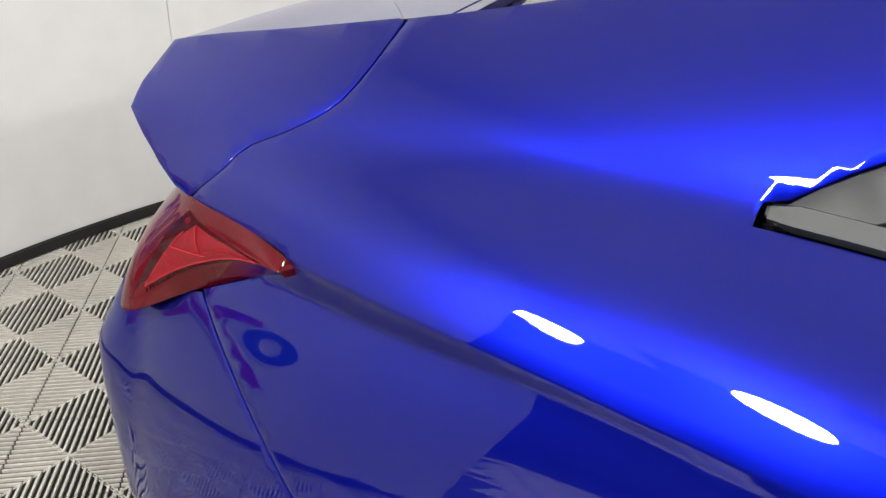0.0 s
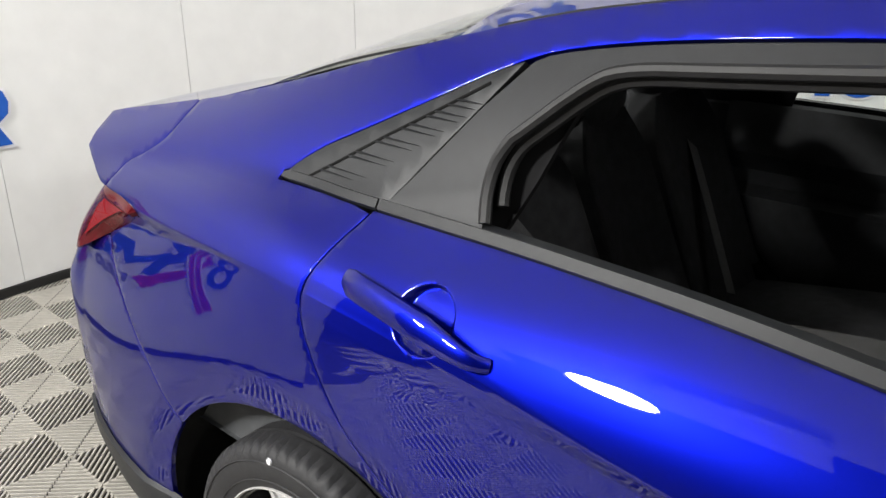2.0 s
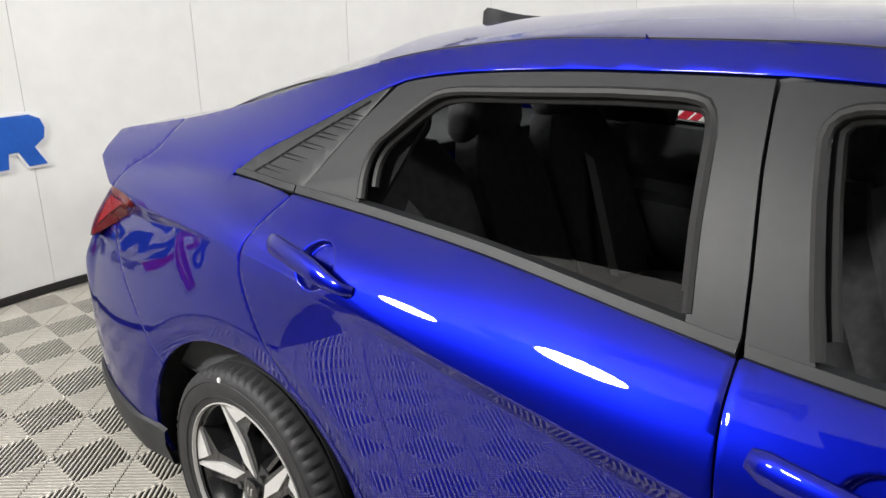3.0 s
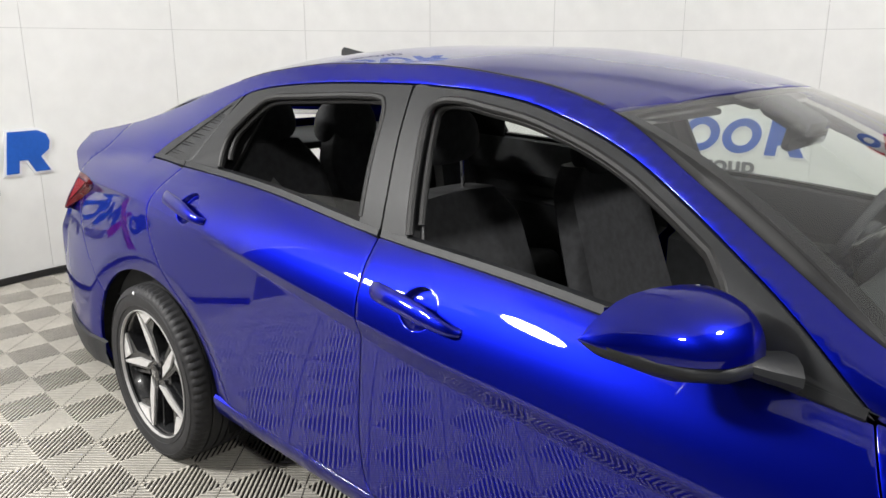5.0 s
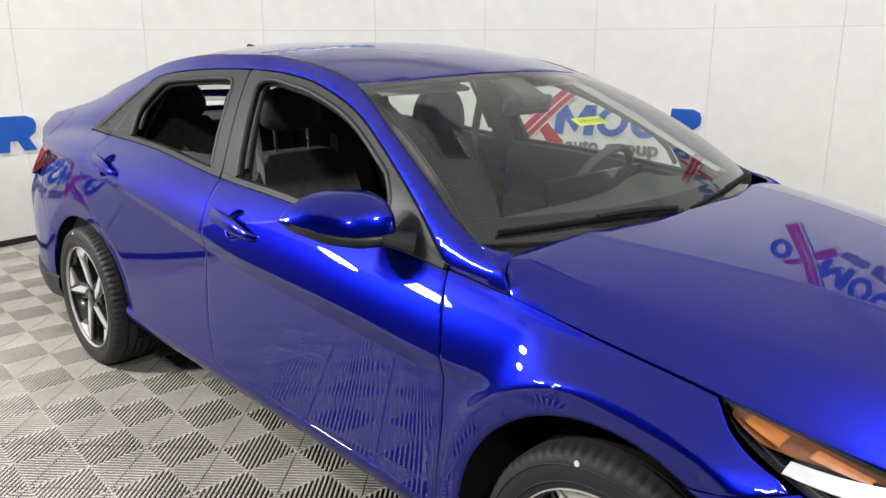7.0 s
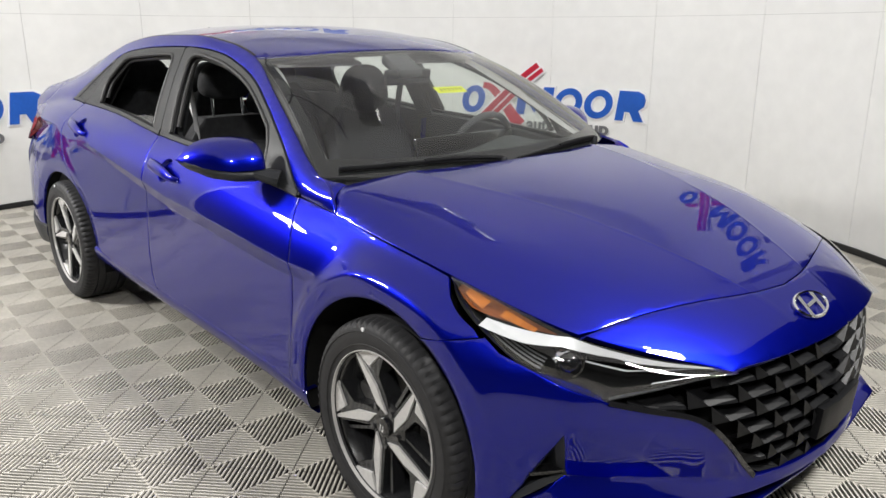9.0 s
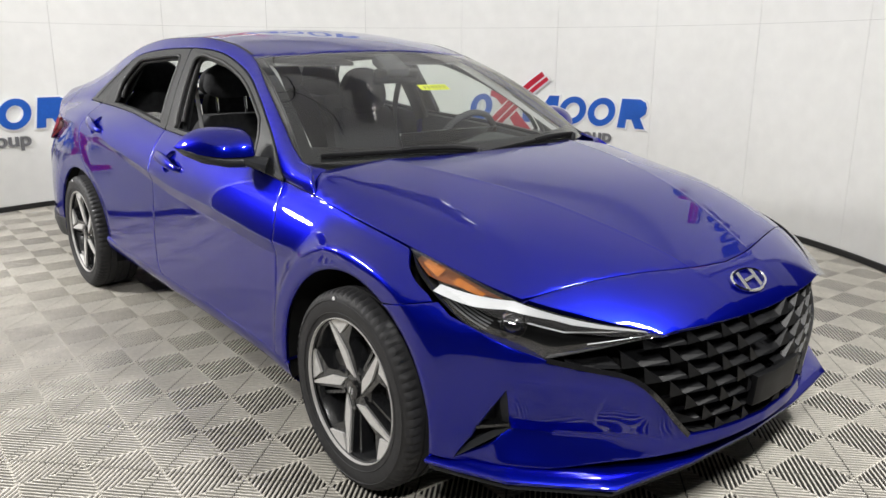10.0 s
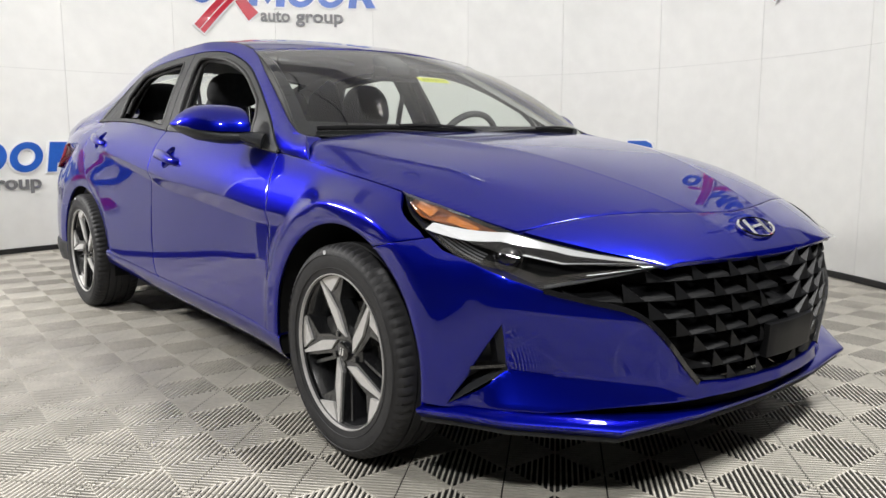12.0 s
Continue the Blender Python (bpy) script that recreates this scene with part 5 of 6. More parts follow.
# rear door's frame
rear_frame = [(-1.298, 1.040), (-1.24, 1.108), (-1.165, 1.200), (-1.098, 1.270)] + win_edge(-1.085, -0.345, 24) + [(-0.330, 1.21), (-0.306, 1.08), (-0.292, 0.980)] + belt_line(-0.30, -1.29, 20, 0.014)[1:]
rear_hole = fine([(-1.102, 1.050), (-1.112, 1.085), (-1.113, 1.13), (-1.098, 1.165)], 8) + fine([(-1.03, 1.225), (-0.985, 1.258), (-0.94, 1.270), (-0.90, 1.274)], 8) + fine([(-0.60, 1.292), (-0.46, 1.294), (-0.425, 1.28), (-0.412, 1.25)], 10) + [(-0.395, 1.12), (-0.375, 1.0)] + belt_line(-0.378, -1.098, 10, 0.006)
framed(rear_frame, rear_hole, 0.004, 0.022, "window_frame", TRIM, rear_doors[0], "satin black window frame", rear_doors[1])
front_frame = [(-0.286, 0.980), (-0.300, 1.08), (-0.324, 1.21), (-0.338, 1.320)] + win_edge(-0.33, 0.835, 50) + [(0.845, 0.896)] + belt_line(0.82, -0.278, 30, 0.014)[1:]
front_hole = [(-0.195, 0.99), (-0.215, 1.06), (-0.245, 1.18), (-0.262, 1.262)] + fine([(-0.262, 1.262), (-0.25, 1.287), (-0.21, 1.298), (-0.15, 1.297)], 8)[1:] + [(x, win_top(x) - 0.030) for x in [-0.08 + (0.52 + 0.08) * k / 16 for k in range(17)]] + [(0.565, 1.02), (0.595, 0.935)] + belt_line(0.60, -0.195, 12, 0.006)
framed(front_frame, front_hole, 0.004, 0.022, "window_frame", TRIM, front_doors[0], "satin black window frame", front_doors[1])


# soft black seal round each opening, down to the waist
def above_waist(hole, over, n=110):
    ring = [p for p in resample([(*p, 0) for p in hole + hole[:1]], n)][:-1]
    low = [p.y < belt_z(p.x) + over for p in ring]
    start = next(k for k in range(len(ring)) if low[k - 1] and not low[k])
    ring = ring[start:] + ring[:start]
    return [p for p in ring if p.y >= belt_z(p.x) + over]


for hole, doors in ((rear_hole, rear_doors), (front_hole, front_doors)):
    for inner, over, out, rad, name, material in ((hole, 0.012, -0.002, 0.010, "window_seal", SEAL), (grown(hole, -0.014), 0.030, -0.026, 0.010, "glass_channel", SEAL)):
        bm = tube([gh(p.x, p.y, out) for p in above_waist(inner, over)], rad, 8, up=(0, 1, 0.01))
        m = mirrored(bm)
        part(name, bm, material, doors[0], "black rubber window seal")
        part(name, m, material, doors[1], "black rubber window seal")

# weather strips along the waist
for x0, x1, doors in ((-1.305, -0.296, rear_doors), (-0.284, 0.82, front_doors)):
    line = [gh(x, belt_z(x) + 0.004, 0.004) for x in [x0 + (x1 - x0) * k / 30 for k in range(31)]]
    bm = ribbon(line, [(0.002, -0.011), (0.003, 0.006), (-0.003, 0.012), (-0.012, 0.012), (-0.012, -0.012)], (0, -1, 0.35))
    m = mirrored(bm)
    part("weather_strip", bm, TRIM, doors[0])
    part("weather_strip", m, TRIM, doors[1])

# fixed black corner behind the rear door, with its row of short ridges
corner_poly = [(-1.566, 1.037), (-1.574, 1.041), (-1.574, 1.046)] + win_edge(-1.566, -1.118, 22, 0.0) + [(-1.168, 1.203), (-1.243, 1.111), (-1.303, 1.036)] + belt_line(-1.312, -1.55, 8, 0.0)
bm = sheet(corner_poly, lambda x, z: gh(x, z, 0.003), 0.03, 0.03, (0, -1, 0), 0.015)
quarter_trim = both("quarter_trim", bm, TRIM, car, "satin black corner trim with short ridges")
for sgn, holder in ((1, quarter_trim[0]), (-1, quarter_trim[1])):
    line = [(-1.505, 1.047), (-1.436, 1.084), (-1.349, 1.134), (-1.25, 1.187), (-1.165, 1.234)]
    # a raised dark strip, painted in place of the groove's shade
    bm = ribbon([gh(p.x, p.y, 0.0015) for p in resample([(*q, 0) for q in line], 20)], [(0.003, -0.0022), (0.003, 0.0022), (-0.004, 0.0022), (-0.004, -0.0022)], (0, -1, 0.4))
    for v in bm.verts:
        v.co.y *= sgn
    part("groove", bm, DARK, holder)
    lip = ribbon([gh(x, belt_z(x) + 0.004, 0.004) for x in [-1.572 + (1.572 - 1.309) * k / 14 for k in range(15)]], [(0.002, -0.010), (0.004, 0.005), (-0.002, 0.010), (-0.012, 0.010), (-0.012, -0.011)], (0, -1, 0.35))
    for v in lip.verts:
        v.co.y *= sgn
    if sgn < 0:
        bmesh.ops.reverse_faces(lip, faces=lip.faces[:])
    for v in lip.verts:
        if v.co.x < -1.565:
            v.co.z += (belt_z(-1.572) + 0.004 - v.co.z) * 0.45
    part("lip", lip, TRIM, holder)
    for k, along in enumerate((0.09, 0.26, 0.42, 0.56, 0.69, 0.80)):
        p = Vector((-1.505, 1.047, 0)).lerp(Vector((-1.165, 1.234, 0)), along)
        ln = 0.100 - 0.008 * k
        for off in (0.0, 0.0085):
            pts = [gh(p.x + off * 1.8 + ln * u, p.y + off - ln * u * 0.02, 0.0035) for u in (0, 0.33, 0.66, 1)]
            bm = bmesh.new()
            rings = []
            for u, q in zip((1.0, 0.8, 0.5, 0.1), pts):
                rings.append([bm.verts.new(q + Vector((0, a, b))) for a, b in ((0.004, 0.0034 * u), (-0.0035 * u, 0.0006), (0.004, -0.0016 * u))])
            for r, t in zip(rings, rings[1:]):
                for m in range(3):
                    bm.faces.new((r[m], r[(m + 1) % 3], t[(m + 1) % 3], t[m]))
            bmesh.ops.recalc_face_normals(bm, faces=bm.faces[:])
            for v in bm.verts:
                v.co.y *= sgn
            part("ridge", bm, TRIM, holder, smooth=False)

# panes: right front fully lowered, right rear nearly so, left side shut
def pane(outline, sgn, parent, label):
    bm = sheet(outline, lambda x, z: Vector((x, (-W(x, z) + 0.024 + (0.30 * max(z - 0.985, 0) if sgn < 0 else 0)), z)), 0.05, 0.05, (0, -1, 0), 0)
    if sgn > 0:
        for v in bm.verts:
            v.co.y *= -1
        bmesh.ops.reverse_faces(bm, faces=bm.faces[:])
    ob = part("pane", bm, PANE, parent, label)
    ob.visible_shadow = False
    return ob


pane([(-0.86, 1.0), (-0.40, 0.975), (-0.385, 1.031), (-0.60, 1.027), (-0.80, 1.008)], -1, rear_doors[0], "lowered pane, its upper edge showing")
pane(rear_hole, 1, rear_doors[1], "closed side pane")
pane(front_hole, 1, front_doors[1], "closed side pane")

# ---- wheels ----
def wheel(x, y, out, spin):
    """One wheel with tyre, alloy and brake; out: -1 for the right side."""
    hub = tagged(new("wheel"), "five-spoke alloy wheel with dark pockets")
    hub.parent = car
    hub.location = (x, y, HUB_Z)
    R, half = 0.317, 0.112
    # tyre, its shoulder cut into blocks
    prof = [(0.222, -0.094), (0.232, -0.106), (0.262, -0.114), (0.288, -0.113), (0.301, -0.108), (0.309, -0.100), (0.314, -0.090), (0.3155, -0.076), (0.3165, -0.062), (0.3165, -0.0585), (0.309, -0.058), (0.309, -0.050), (0.3168, -0.0495),
            (0.317, -0.022), (0.317, -0.0185), (0.3095, -0.018), (0.3095, -0.010), (0.317, -0.0095)]
    prof = prof + [(r, -h) for r, h in prof[::-1]]
    n = 216
    rows = []
    for k in range(n):
        a = 2 * math.pi * k / n
        row = []
        for i, (r, h) in enumerate(prof):
            groove = k % 3 == 0
            if groove and 0.300 < r and abs(h) > 0.062:
                r -= 0.006 * min((abs(h) - 0.055) / 0.02, 1)
            aa = a + 0.10 * h * 2
            row.append((r * math.cos(aa), h, r * math.sin(aa)))
        rows.append(row)
    part("tyre", net(rows, close_u=True), RUBBER, hub, "black road tyre")
    for r0, h0 in ((0.286, 0.1145), (0.248, 0.1115)):
        part("sidewall_ring", lathe([(r0 - 0.0015, out * h0 * 0.995), (r0, out * (h0 + 0.0012)), (r0 + 0.0015, out * h0 * 0.995)], 72), RUBBER, hub)
    s = out
    # rim barrel and lip
    part("rim_barrel", lathe([(0.226, s * 0.088), (0.219, s * 0.084), (0.205, s * 0.055), (0.200, 0.0), (0.205, s * -0.09), (0.222, s * -0.10)], 64), ALLOY_DARK, hub)
    part("rim_lip", lathe([(0.2258, s * 0.093), (0.2264, s * 0.1050), (0.2280, s * 0.1085), (0.2300, s * 0.1080), (0.2306, s * 0.100)], 80), ALLOY, hub, "bright machined rim lip")
    # spokes: a broad blade and a narrow one, leaning, with bright faces on dark sides
    def P(r, ang, h):
        return Vector((r * math.cos(ang), s * h, r * math.sin(ang)))
    for k in range(5):
        a = 2 * math.pi * k / 5 + spin
        d = -s

        def blade(name, pts, deep, material, label=""):
            bm = bmesh.new()
            f = [bm.verts.new(P(r, a + d * t, h)) for r, t, h in pts]
            b = [bm.verts.new(P(r, a + d * t, h - deep)) for r, t, h in pts]
            bm.faces.new(f)
            m = len(f)
            for i in range(m):
                bm.faces.new((f[i], f[(i + 1) % m], b[(i + 1) % m], b[i]))
            orient(bm, (0, s, 0))
            return part(name, bm, material, hub, label, smooth=False)
        # dark body of the spoke
        blade("spoke", [(0.040, 0.10, 0.082), (0.216, 0.05, 0.088), (0.2165, -0.30, 0.088), (0.2165, -0.56, 0.088), (0.150, -0.36, 0.082), (0.090, -0.60, 0.080), (0.040, -1.20, 0.080)], 0.055, ALLOY_DARK)
        # bright leaning blade and the bright patch along the rim
        blade("spoke_face", [(0.2245, 0.008, 0.0955), (0.2245, -0.026, 0.0955), (0.122, -0.285, 0.0900), (0.046, -0.80, 0.0875), (0.070, -0.10, 0.0885)], 0.012, ALLOY, "bright machined spoke face")
        blade("spoke_face", [(0.2215, -0.062, 0.0955), (0.2248, -0.075, 0.0957), (0.2250, -0.20, 0.0957), (0.2250, -0.36, 0.0957), (0.2245, -0.53, 0.0957), (0.178, -0.215, 0.0925)], 0.012, ALLOY, "bright machined spoke tip")
        # dark secondary rib in the pocket
        blade("rib", [(0.050, 0.42, 0.070), (0.214, 0.20, 0.074), (0.214, 0.155, 0.074), (0.050, 0.20, 0.070)], 0.045, ALLOY_DARK)
        bm = lathe([(0.0, 0.0), (0.009, 0.0), (0.0095, -0.012), (0.012, -0.012), (0.012, -0.02)], 12, "Y")
        bm.transform(Matrix.Translation(P(0.057, a + 0.15 * d, 0.087)) @ Matrix.Diagonal((1, s, 1, 1)))
        bmesh.ops.recalc_face_normals(bm, faces=bm.faces[:])
        part("wheel_nut", bm, ALLOY_DARK, hub)
    part("hub_face", lathe([(0.0, s * 0.080), (0.060, s * 0.080), (0.078, s * 0.072), (0.085, s * 0.02)], 40), ALLOY_DARK, hub)
    part("centre_cap", lathe([(0.0, s * 0.094), (0.020, s * 0.094), (0.0285, s * 0.091), (0.030, s * 0.078)], 32), GLOSS_BLACK, hub, "gloss black centre cap")
    for q in ([(-0.012, -0.010), (-0.006, -0.012), (0.000, 0.012), (-0.007, 0.011)], [(0.012, 0.010), (0.006, 0.012), (0.000, -0.012), (0.007, -0.011)]):
        part("cap_mark", prism(q, 0.001, lambda u, v, e: Vector((u * -s, s * (0.0943 + e), v))), CHROME, hub)
    part("brake_disc", lathe([(0.06, s * 0.018), (0.075, s * 0.022), (0.138, s * 0.022), (0.140, s * 0.018), (0.140, s * 0.002), (0.07, s * 0.002)], 48), STEEL, hub, "steel brake disc")
    bm = box((0.11, 0.055, 0.075), (-0.125 if x > 0 else 0.125, s * 0.012, 0.03), 0.012)
    part("brake_caliper", bm, STEEL, hub)
    part("valve_dot", lathe([(0.0, s * 0.1148), (0.006, s * 0.1152), (0.0065, s * 0.112)], 14), LOGO_WHITE, hub).location = Vector((0.292 * math.cos(1.75), 0, 0.292 * math.sin(1.75)))
    return hub


wheel(AXLE_F, -0.790, -1, 2.10)
wheel(AXLE_R, -0.790, -1, 1.972)
wheel(AXLE_F, 0.790, 1, 0.5)
wheel(AXLE_R, 0.790, 1, 1.1)
# wheel-house liners
for ax, rx, rz in (ARCH_F, ARCH_R):
    rows = []
    for k in range(49):
        a = math.radians(-15 + 210 * k / 48)
        x, z = ax + (rx + 0.012) * math.cos(a), HUB_Z + (rz + 0.010) * math.sin(a)
        rows.append([(x, -y, z) for y in (0.835 if x > 1.55 else min(W(x, max(z, 0.30)) - 0.010, 0.868), 0.78, 0.62, 0.56)])
    bm = net(rows, (0, 0, -1))
    c = [r[-1] for r in rows]
    f = [bm.verts.new(p) for p in c]
    bm.faces.new(f)
    both("wheel_liner", bm, DARK, car)
# underbody, and inner black boxes added to stand in for shade behind the gaps
part("underbody", box((3.6, 1.40, 0.16), (0.05, 0, 0.26), 0.03), DARK, car, "black underbody")
part("front_gap_blackout", box((0.85, 1.05, 0.36), (1.50, 0, 0.50), 0.05), DARK, car)
part("rear_gap_blackout", box((0.75, 1.1, 0.5), (-1.9, 0, 0.55), 0.05), DARK, car)

# ---- door handles ----
def handle(x0, z0, x1, z1, doors):
    pts = []
    for t, o in ((0.0, 0.002), (0.06, 0.009), (0.16, 0.018), (0.35, 0.026), (0.55, 0.029), (0.75, 0.028), (0.90, 0.022), (0.97, 0.011), (1.0, 0.002)):
        x, z = x0 + (x1 - x0) * t, z0 + (z1 - z0) * t + 0.010 * math.sin(math.pi * t)
        pts.append(gh(x, z, o))
    line = smooth_line(pts, 26)
    taper = [min(1.0, 0.68 + 4.0 * k / 25, 0.45 + 1.5 * (1 - k / 25)) for k in range(26)]
    bm = tube(line, 0.0220, 16, flat=0.38, up=(0, -1, 0.45), taper=taper)
    m = mirrored(bm)
    part("door_handle", bm, PAINT, doors[0], "blue bar handle")
    part("door_handle", m, PAINT, doors[1], "blue bar handle")


handle(-1.290, 0.950, -0.996, 0.912, rear_doors)
handle(-0.238, 0.872, 0.056, 0.838, front_doors)

# ---- wing mirrors ----
for sgn in (-1, 1):
    def at(x, y, z):
        return Vector((x, y * -sgn, z))
    rows = []
    # y, rear and front x, low and high z: a shell that leans back and falls off outwards
    for y, xa, xb, za, zb in ((-0.812, 0.585, 0.660, 0.964, 1.034), (-0.816, 0.578, 0.671, 0.961, 1.044), (-0.828, 0.565, 0.676, 0.959, 1.051), (-0.870, 0.545, 0.672, 0.958, 1.056), (-0.920, 0.522, 0.655, 0.959, 1.056), (-0.955, 0.505, 0.628, 0.962, 1.050), (-0.976, 0.494, 0.602, 0.965, 1.041), (-0.996, 0.484, 0.572, 0.969, 1.027), (-1.012, 0.474, 0.542, 0.974, 1.012), (-1.026, 0.467, 0.505, 0.980, 0.994), (-1.031, 0.464, 0.485, 0.983, 0.987)):
        ring = []
        for k in range(19):
            a = math.pi / 2 * k / 18
            ring.append(at(xa + (xb - xa) * math.cos(a), y, za + (zb - za) * math.sin(a) ** 0.92))
        for k in range(1, 6):
            ring.append(at(xa - 0.003 * math.sin(math.pi * k / 6), y, zb + (za - zb) * k / 6))
        for k in range(4):
            ring.append(at(xa + (xb - xa) * k / 4, y, za))
        rows.append(ring)
    bm = net(rows, close_v=True)
    bm.faces.new([v for v in bm.verts][:28])
    bm.faces.new([v for v in bm.verts][-28:])
    bmesh.ops.recalc_face_normals(bm, faces=bm.faces[:])
    mirror = part("wing_mirror", bm, PAINT, car, "blue wing mirror with a black lower shell", sharp=50)
    low = []
    for y, xa, xb, za, zb in ((-0.800, 0.575, 0.668, 0.922, 0.954), (-0.840, 0.545, 0.676, 0.914, 0.966), (-0.900, 0.515, 0.660, 0.917, 0.968), (-0.960, 0.490, 0.620, 0.930, 0.972), (-1.005, 0.468, 0.560, 0.955, 0.982), (-1.024, 0.466, 0.508, 0.974, 0.988)):
        ring = []
        for k in range(16):
            a = 2 * math.pi * k / 16
            c, s = math.cos(a), math.sin(a)
            ring.append(at((xa + xb) / 2 + (xb - xa + 0.006) / 2 * math.copysign(abs(c) ** 0.7, c), y, (za + zb) / 2 + (zb - za) / 2 * s))
        low.append(ring)
    bm = net(low, close_v=True)
    bm.faces.new([v for v in bm.verts][:16])
    bm.faces.new([v for v in bm.verts][-16:])
    bmesh.ops.recalc_face_normals(bm, faces=bm.faces[:])
    part("lower_shell", bm, TRIM, mirror, "satin black lower shell", sharp=50)
    foot = smooth_line([at(0.70, -0.782, 0.925), at(0.672, -0.815, 0.935), at(0.645, -0.85, 0.948)], 8)
    part("foot", tube(foot, 0.036, 12, flat=0.62, up=(0.3, 0, 1), taper=[1.25, 1.15, 1.05, 1, 0.95, 0.9, 0.85, 0.8]), TRIM, mirror)
    glass_rows = [[at(0.478 + 0.50 * (y + 0.985), y, z) for z in (0.958, 0.98, 1.005, 1.03)] for y in (-0.985, -0.94, -0.89, -0.845)]
    part("mirror_glass", net(glass_rows, (-1, 0, 0)), CHROME, mirror)

# ---- wipers, cowl, aerial ----
cowl_front = [Vector((x, y, bonnet(x, y).z - 0.022)) for x, y in [(1.0 + 0.075 * (1 - (abs(u) / 0.74) ** 2), u) for u in [-0.74 + 1.48 * k / 40 for k in range(41)]]]
cowl_rows = loft([p + Vector((0.0, 0, -0.014)) for p in ws_low[2:39]], cowl_front[2:39], 5, (0, 0, -0.012))
part("cowl", net(cowl_rows, (0, 0, 1)), COWL, car, "black cowl under the windscreen")
inner = smooth_line([(0.860, -0.742, 0.954), (0.905, -0.734, 0.946), (0.945, -0.722, 0.940), (0.968, -0.705, 0.938)], 9)
outer = smooth_line([(0.865, -W(0.865, 0.950) + 0.002, 0.952), (0.915, -W(0.915, 0.944) + 0.002, 0.942), (0.955, -W(0.955, 0.930) + 0.002, 0.928), (0.985, -W(0.985, 0.910) + 0.001, 0.908), (1.018, -W(1.018, 0.876), 0.876)], 9)
outer = [Vector(q) for q in outer]
inner = [Vector(q) for q in inner]
hood_end = [Vector((q.x - 0.004, q.y, bonnet(q.x, q.y).z - 0.001)) for q in smooth_line([(0.972, -0.703, 0), (0.981, -0.745, 0), (1.003, -0.774, 0), (1.024, -0.787, 0)], 7)]
inner[-1], outer[-1] = hood_end[0], hood_end[-1]
rows = []
for i in range(9):
    u = i / 8
    rows.append([])
    for j in range(7):
        v = j / 6
        a, b = inner[0].lerp(outer[0], v), hood_end[j]
        corner = (inner[0] * (1 - u) + inner[8] * u) * (1 - v) + (outer[0] * (1 - u) + outer[8] * u) * v
        rows[-1].append(inner[i] * (1 - v) + outer[i] * v + a * (1 - u) + b * u - corner + Vector((0, -0.003, 0.004)) * (4 * v * (1 - v) * (1 - u)))
both("cowl_corner", net(rows, (0, -0.3, 1)), PAINT, car, "blue corner between bonnet and windscreen")


def on_screen(i, j, lift):
    i0, j0 = int(i), int(j)
    i0, j0 = min(i0, len(ws_rows) - 2), min(j0, len(ws_rows[0]) - 2)
    a = ws_rows[i0][j0].lerp(ws_rows[i0][j0 + 1], j - j0)
    b = ws_rows[i0 + 1][j0].lerp(ws_rows[i0 + 1][j0 + 1], j - j0)
    return a.lerp(b, i - i0) + Vector((0.45, 0, 0.85)) * lift


for j0, j1, i0, i1 in ((1.6, 18.5, 0.7, 1.5), (20.0, 36.5, 0.6, 1.3)):
    wiper = part("wiper_blade", tube([on_screen(i0 + (i1 - i0) * math.sin(math.pi * k / 16) * 0.8, j0 + (j1 - j0) * k / 16, 0.012) for k in range(17)], 0.0052, 6, flat=1.7, up=(0.45, 0, 0.85)), COWL, car, "black wiper blade")
    arm = [on_screen(max(i0 + (i1 - i0) * 0.8 * math.sin(math.pi * (0.45 + 0.05 * k)), 0.15), j0 + (j1 - j0) * (0.45 + 0.052 * k), 0.022 + 0.006 * math.sin(math.pi * k / 10)) for k in range(11)]
    part("wiper_arm", tube(arm, 0.007, 6, flat=0.7, up=(0.45, 0, 0.85)), COWL, wiper)
    hinge = lathe([(0.0, 0.008), (0.012, 0.007), (0.015, 0.0), (0.015, -0.03)], 14, "Z")
    hinge.transform(Matrix.Translation(arm[-1] + Vector((0, 0, -0.005))))
    part("pivot_cap", hinge, TRIM, wiper)
rows = []
for k, (x, w, h) in enumerate(((-1.36, 0.006, 0.050), (-1.345, 0.010, 0.057), (-1.31, 0.016, 0.045), (-1.27, 0.022, 0.030), (-1.22, 0.026, 0.017), (-1.17, 0.020, 0.008), (-1.15, 0.008, 0.002))):
    z = roof_mid(x) - 0.004
    rows.append([(x, -w, z), (x, -w * 0.55, z + h * 0.55), (x, -w * 0.12, z + h), (x, w * 0.12, z + h), (x, w * 0.55, z + h * 0.55), (x, w, z)])
part("aerial", net(rows, (0, 0, 1)), TRIM, car, "black shark-fin aerial")

# ---- paper sticker inside the windscreen ----
c = on_screen(13.5, 20.5, -0.006)
across = Vector((0.01, 1, 0.0)).normalized()
upward = (on_screen(14.2, 20.5, 0) - on_screen(13.2, 20.5, 0)).normalized()
outw = across.cross(upward).normalized()
outw = outw if outw.x > 0 else -outw
sticker = part("paper_sticker", prism([(-0.075, -0.021), (0.075, -0.024), (0.076, 0.021), (-0.074, 0.023)], 0.0006, lambda u, v, d: c + across * u + upward * v + outw * d), YELLOW, car, "yellow paper sticker with a line of marker bars")
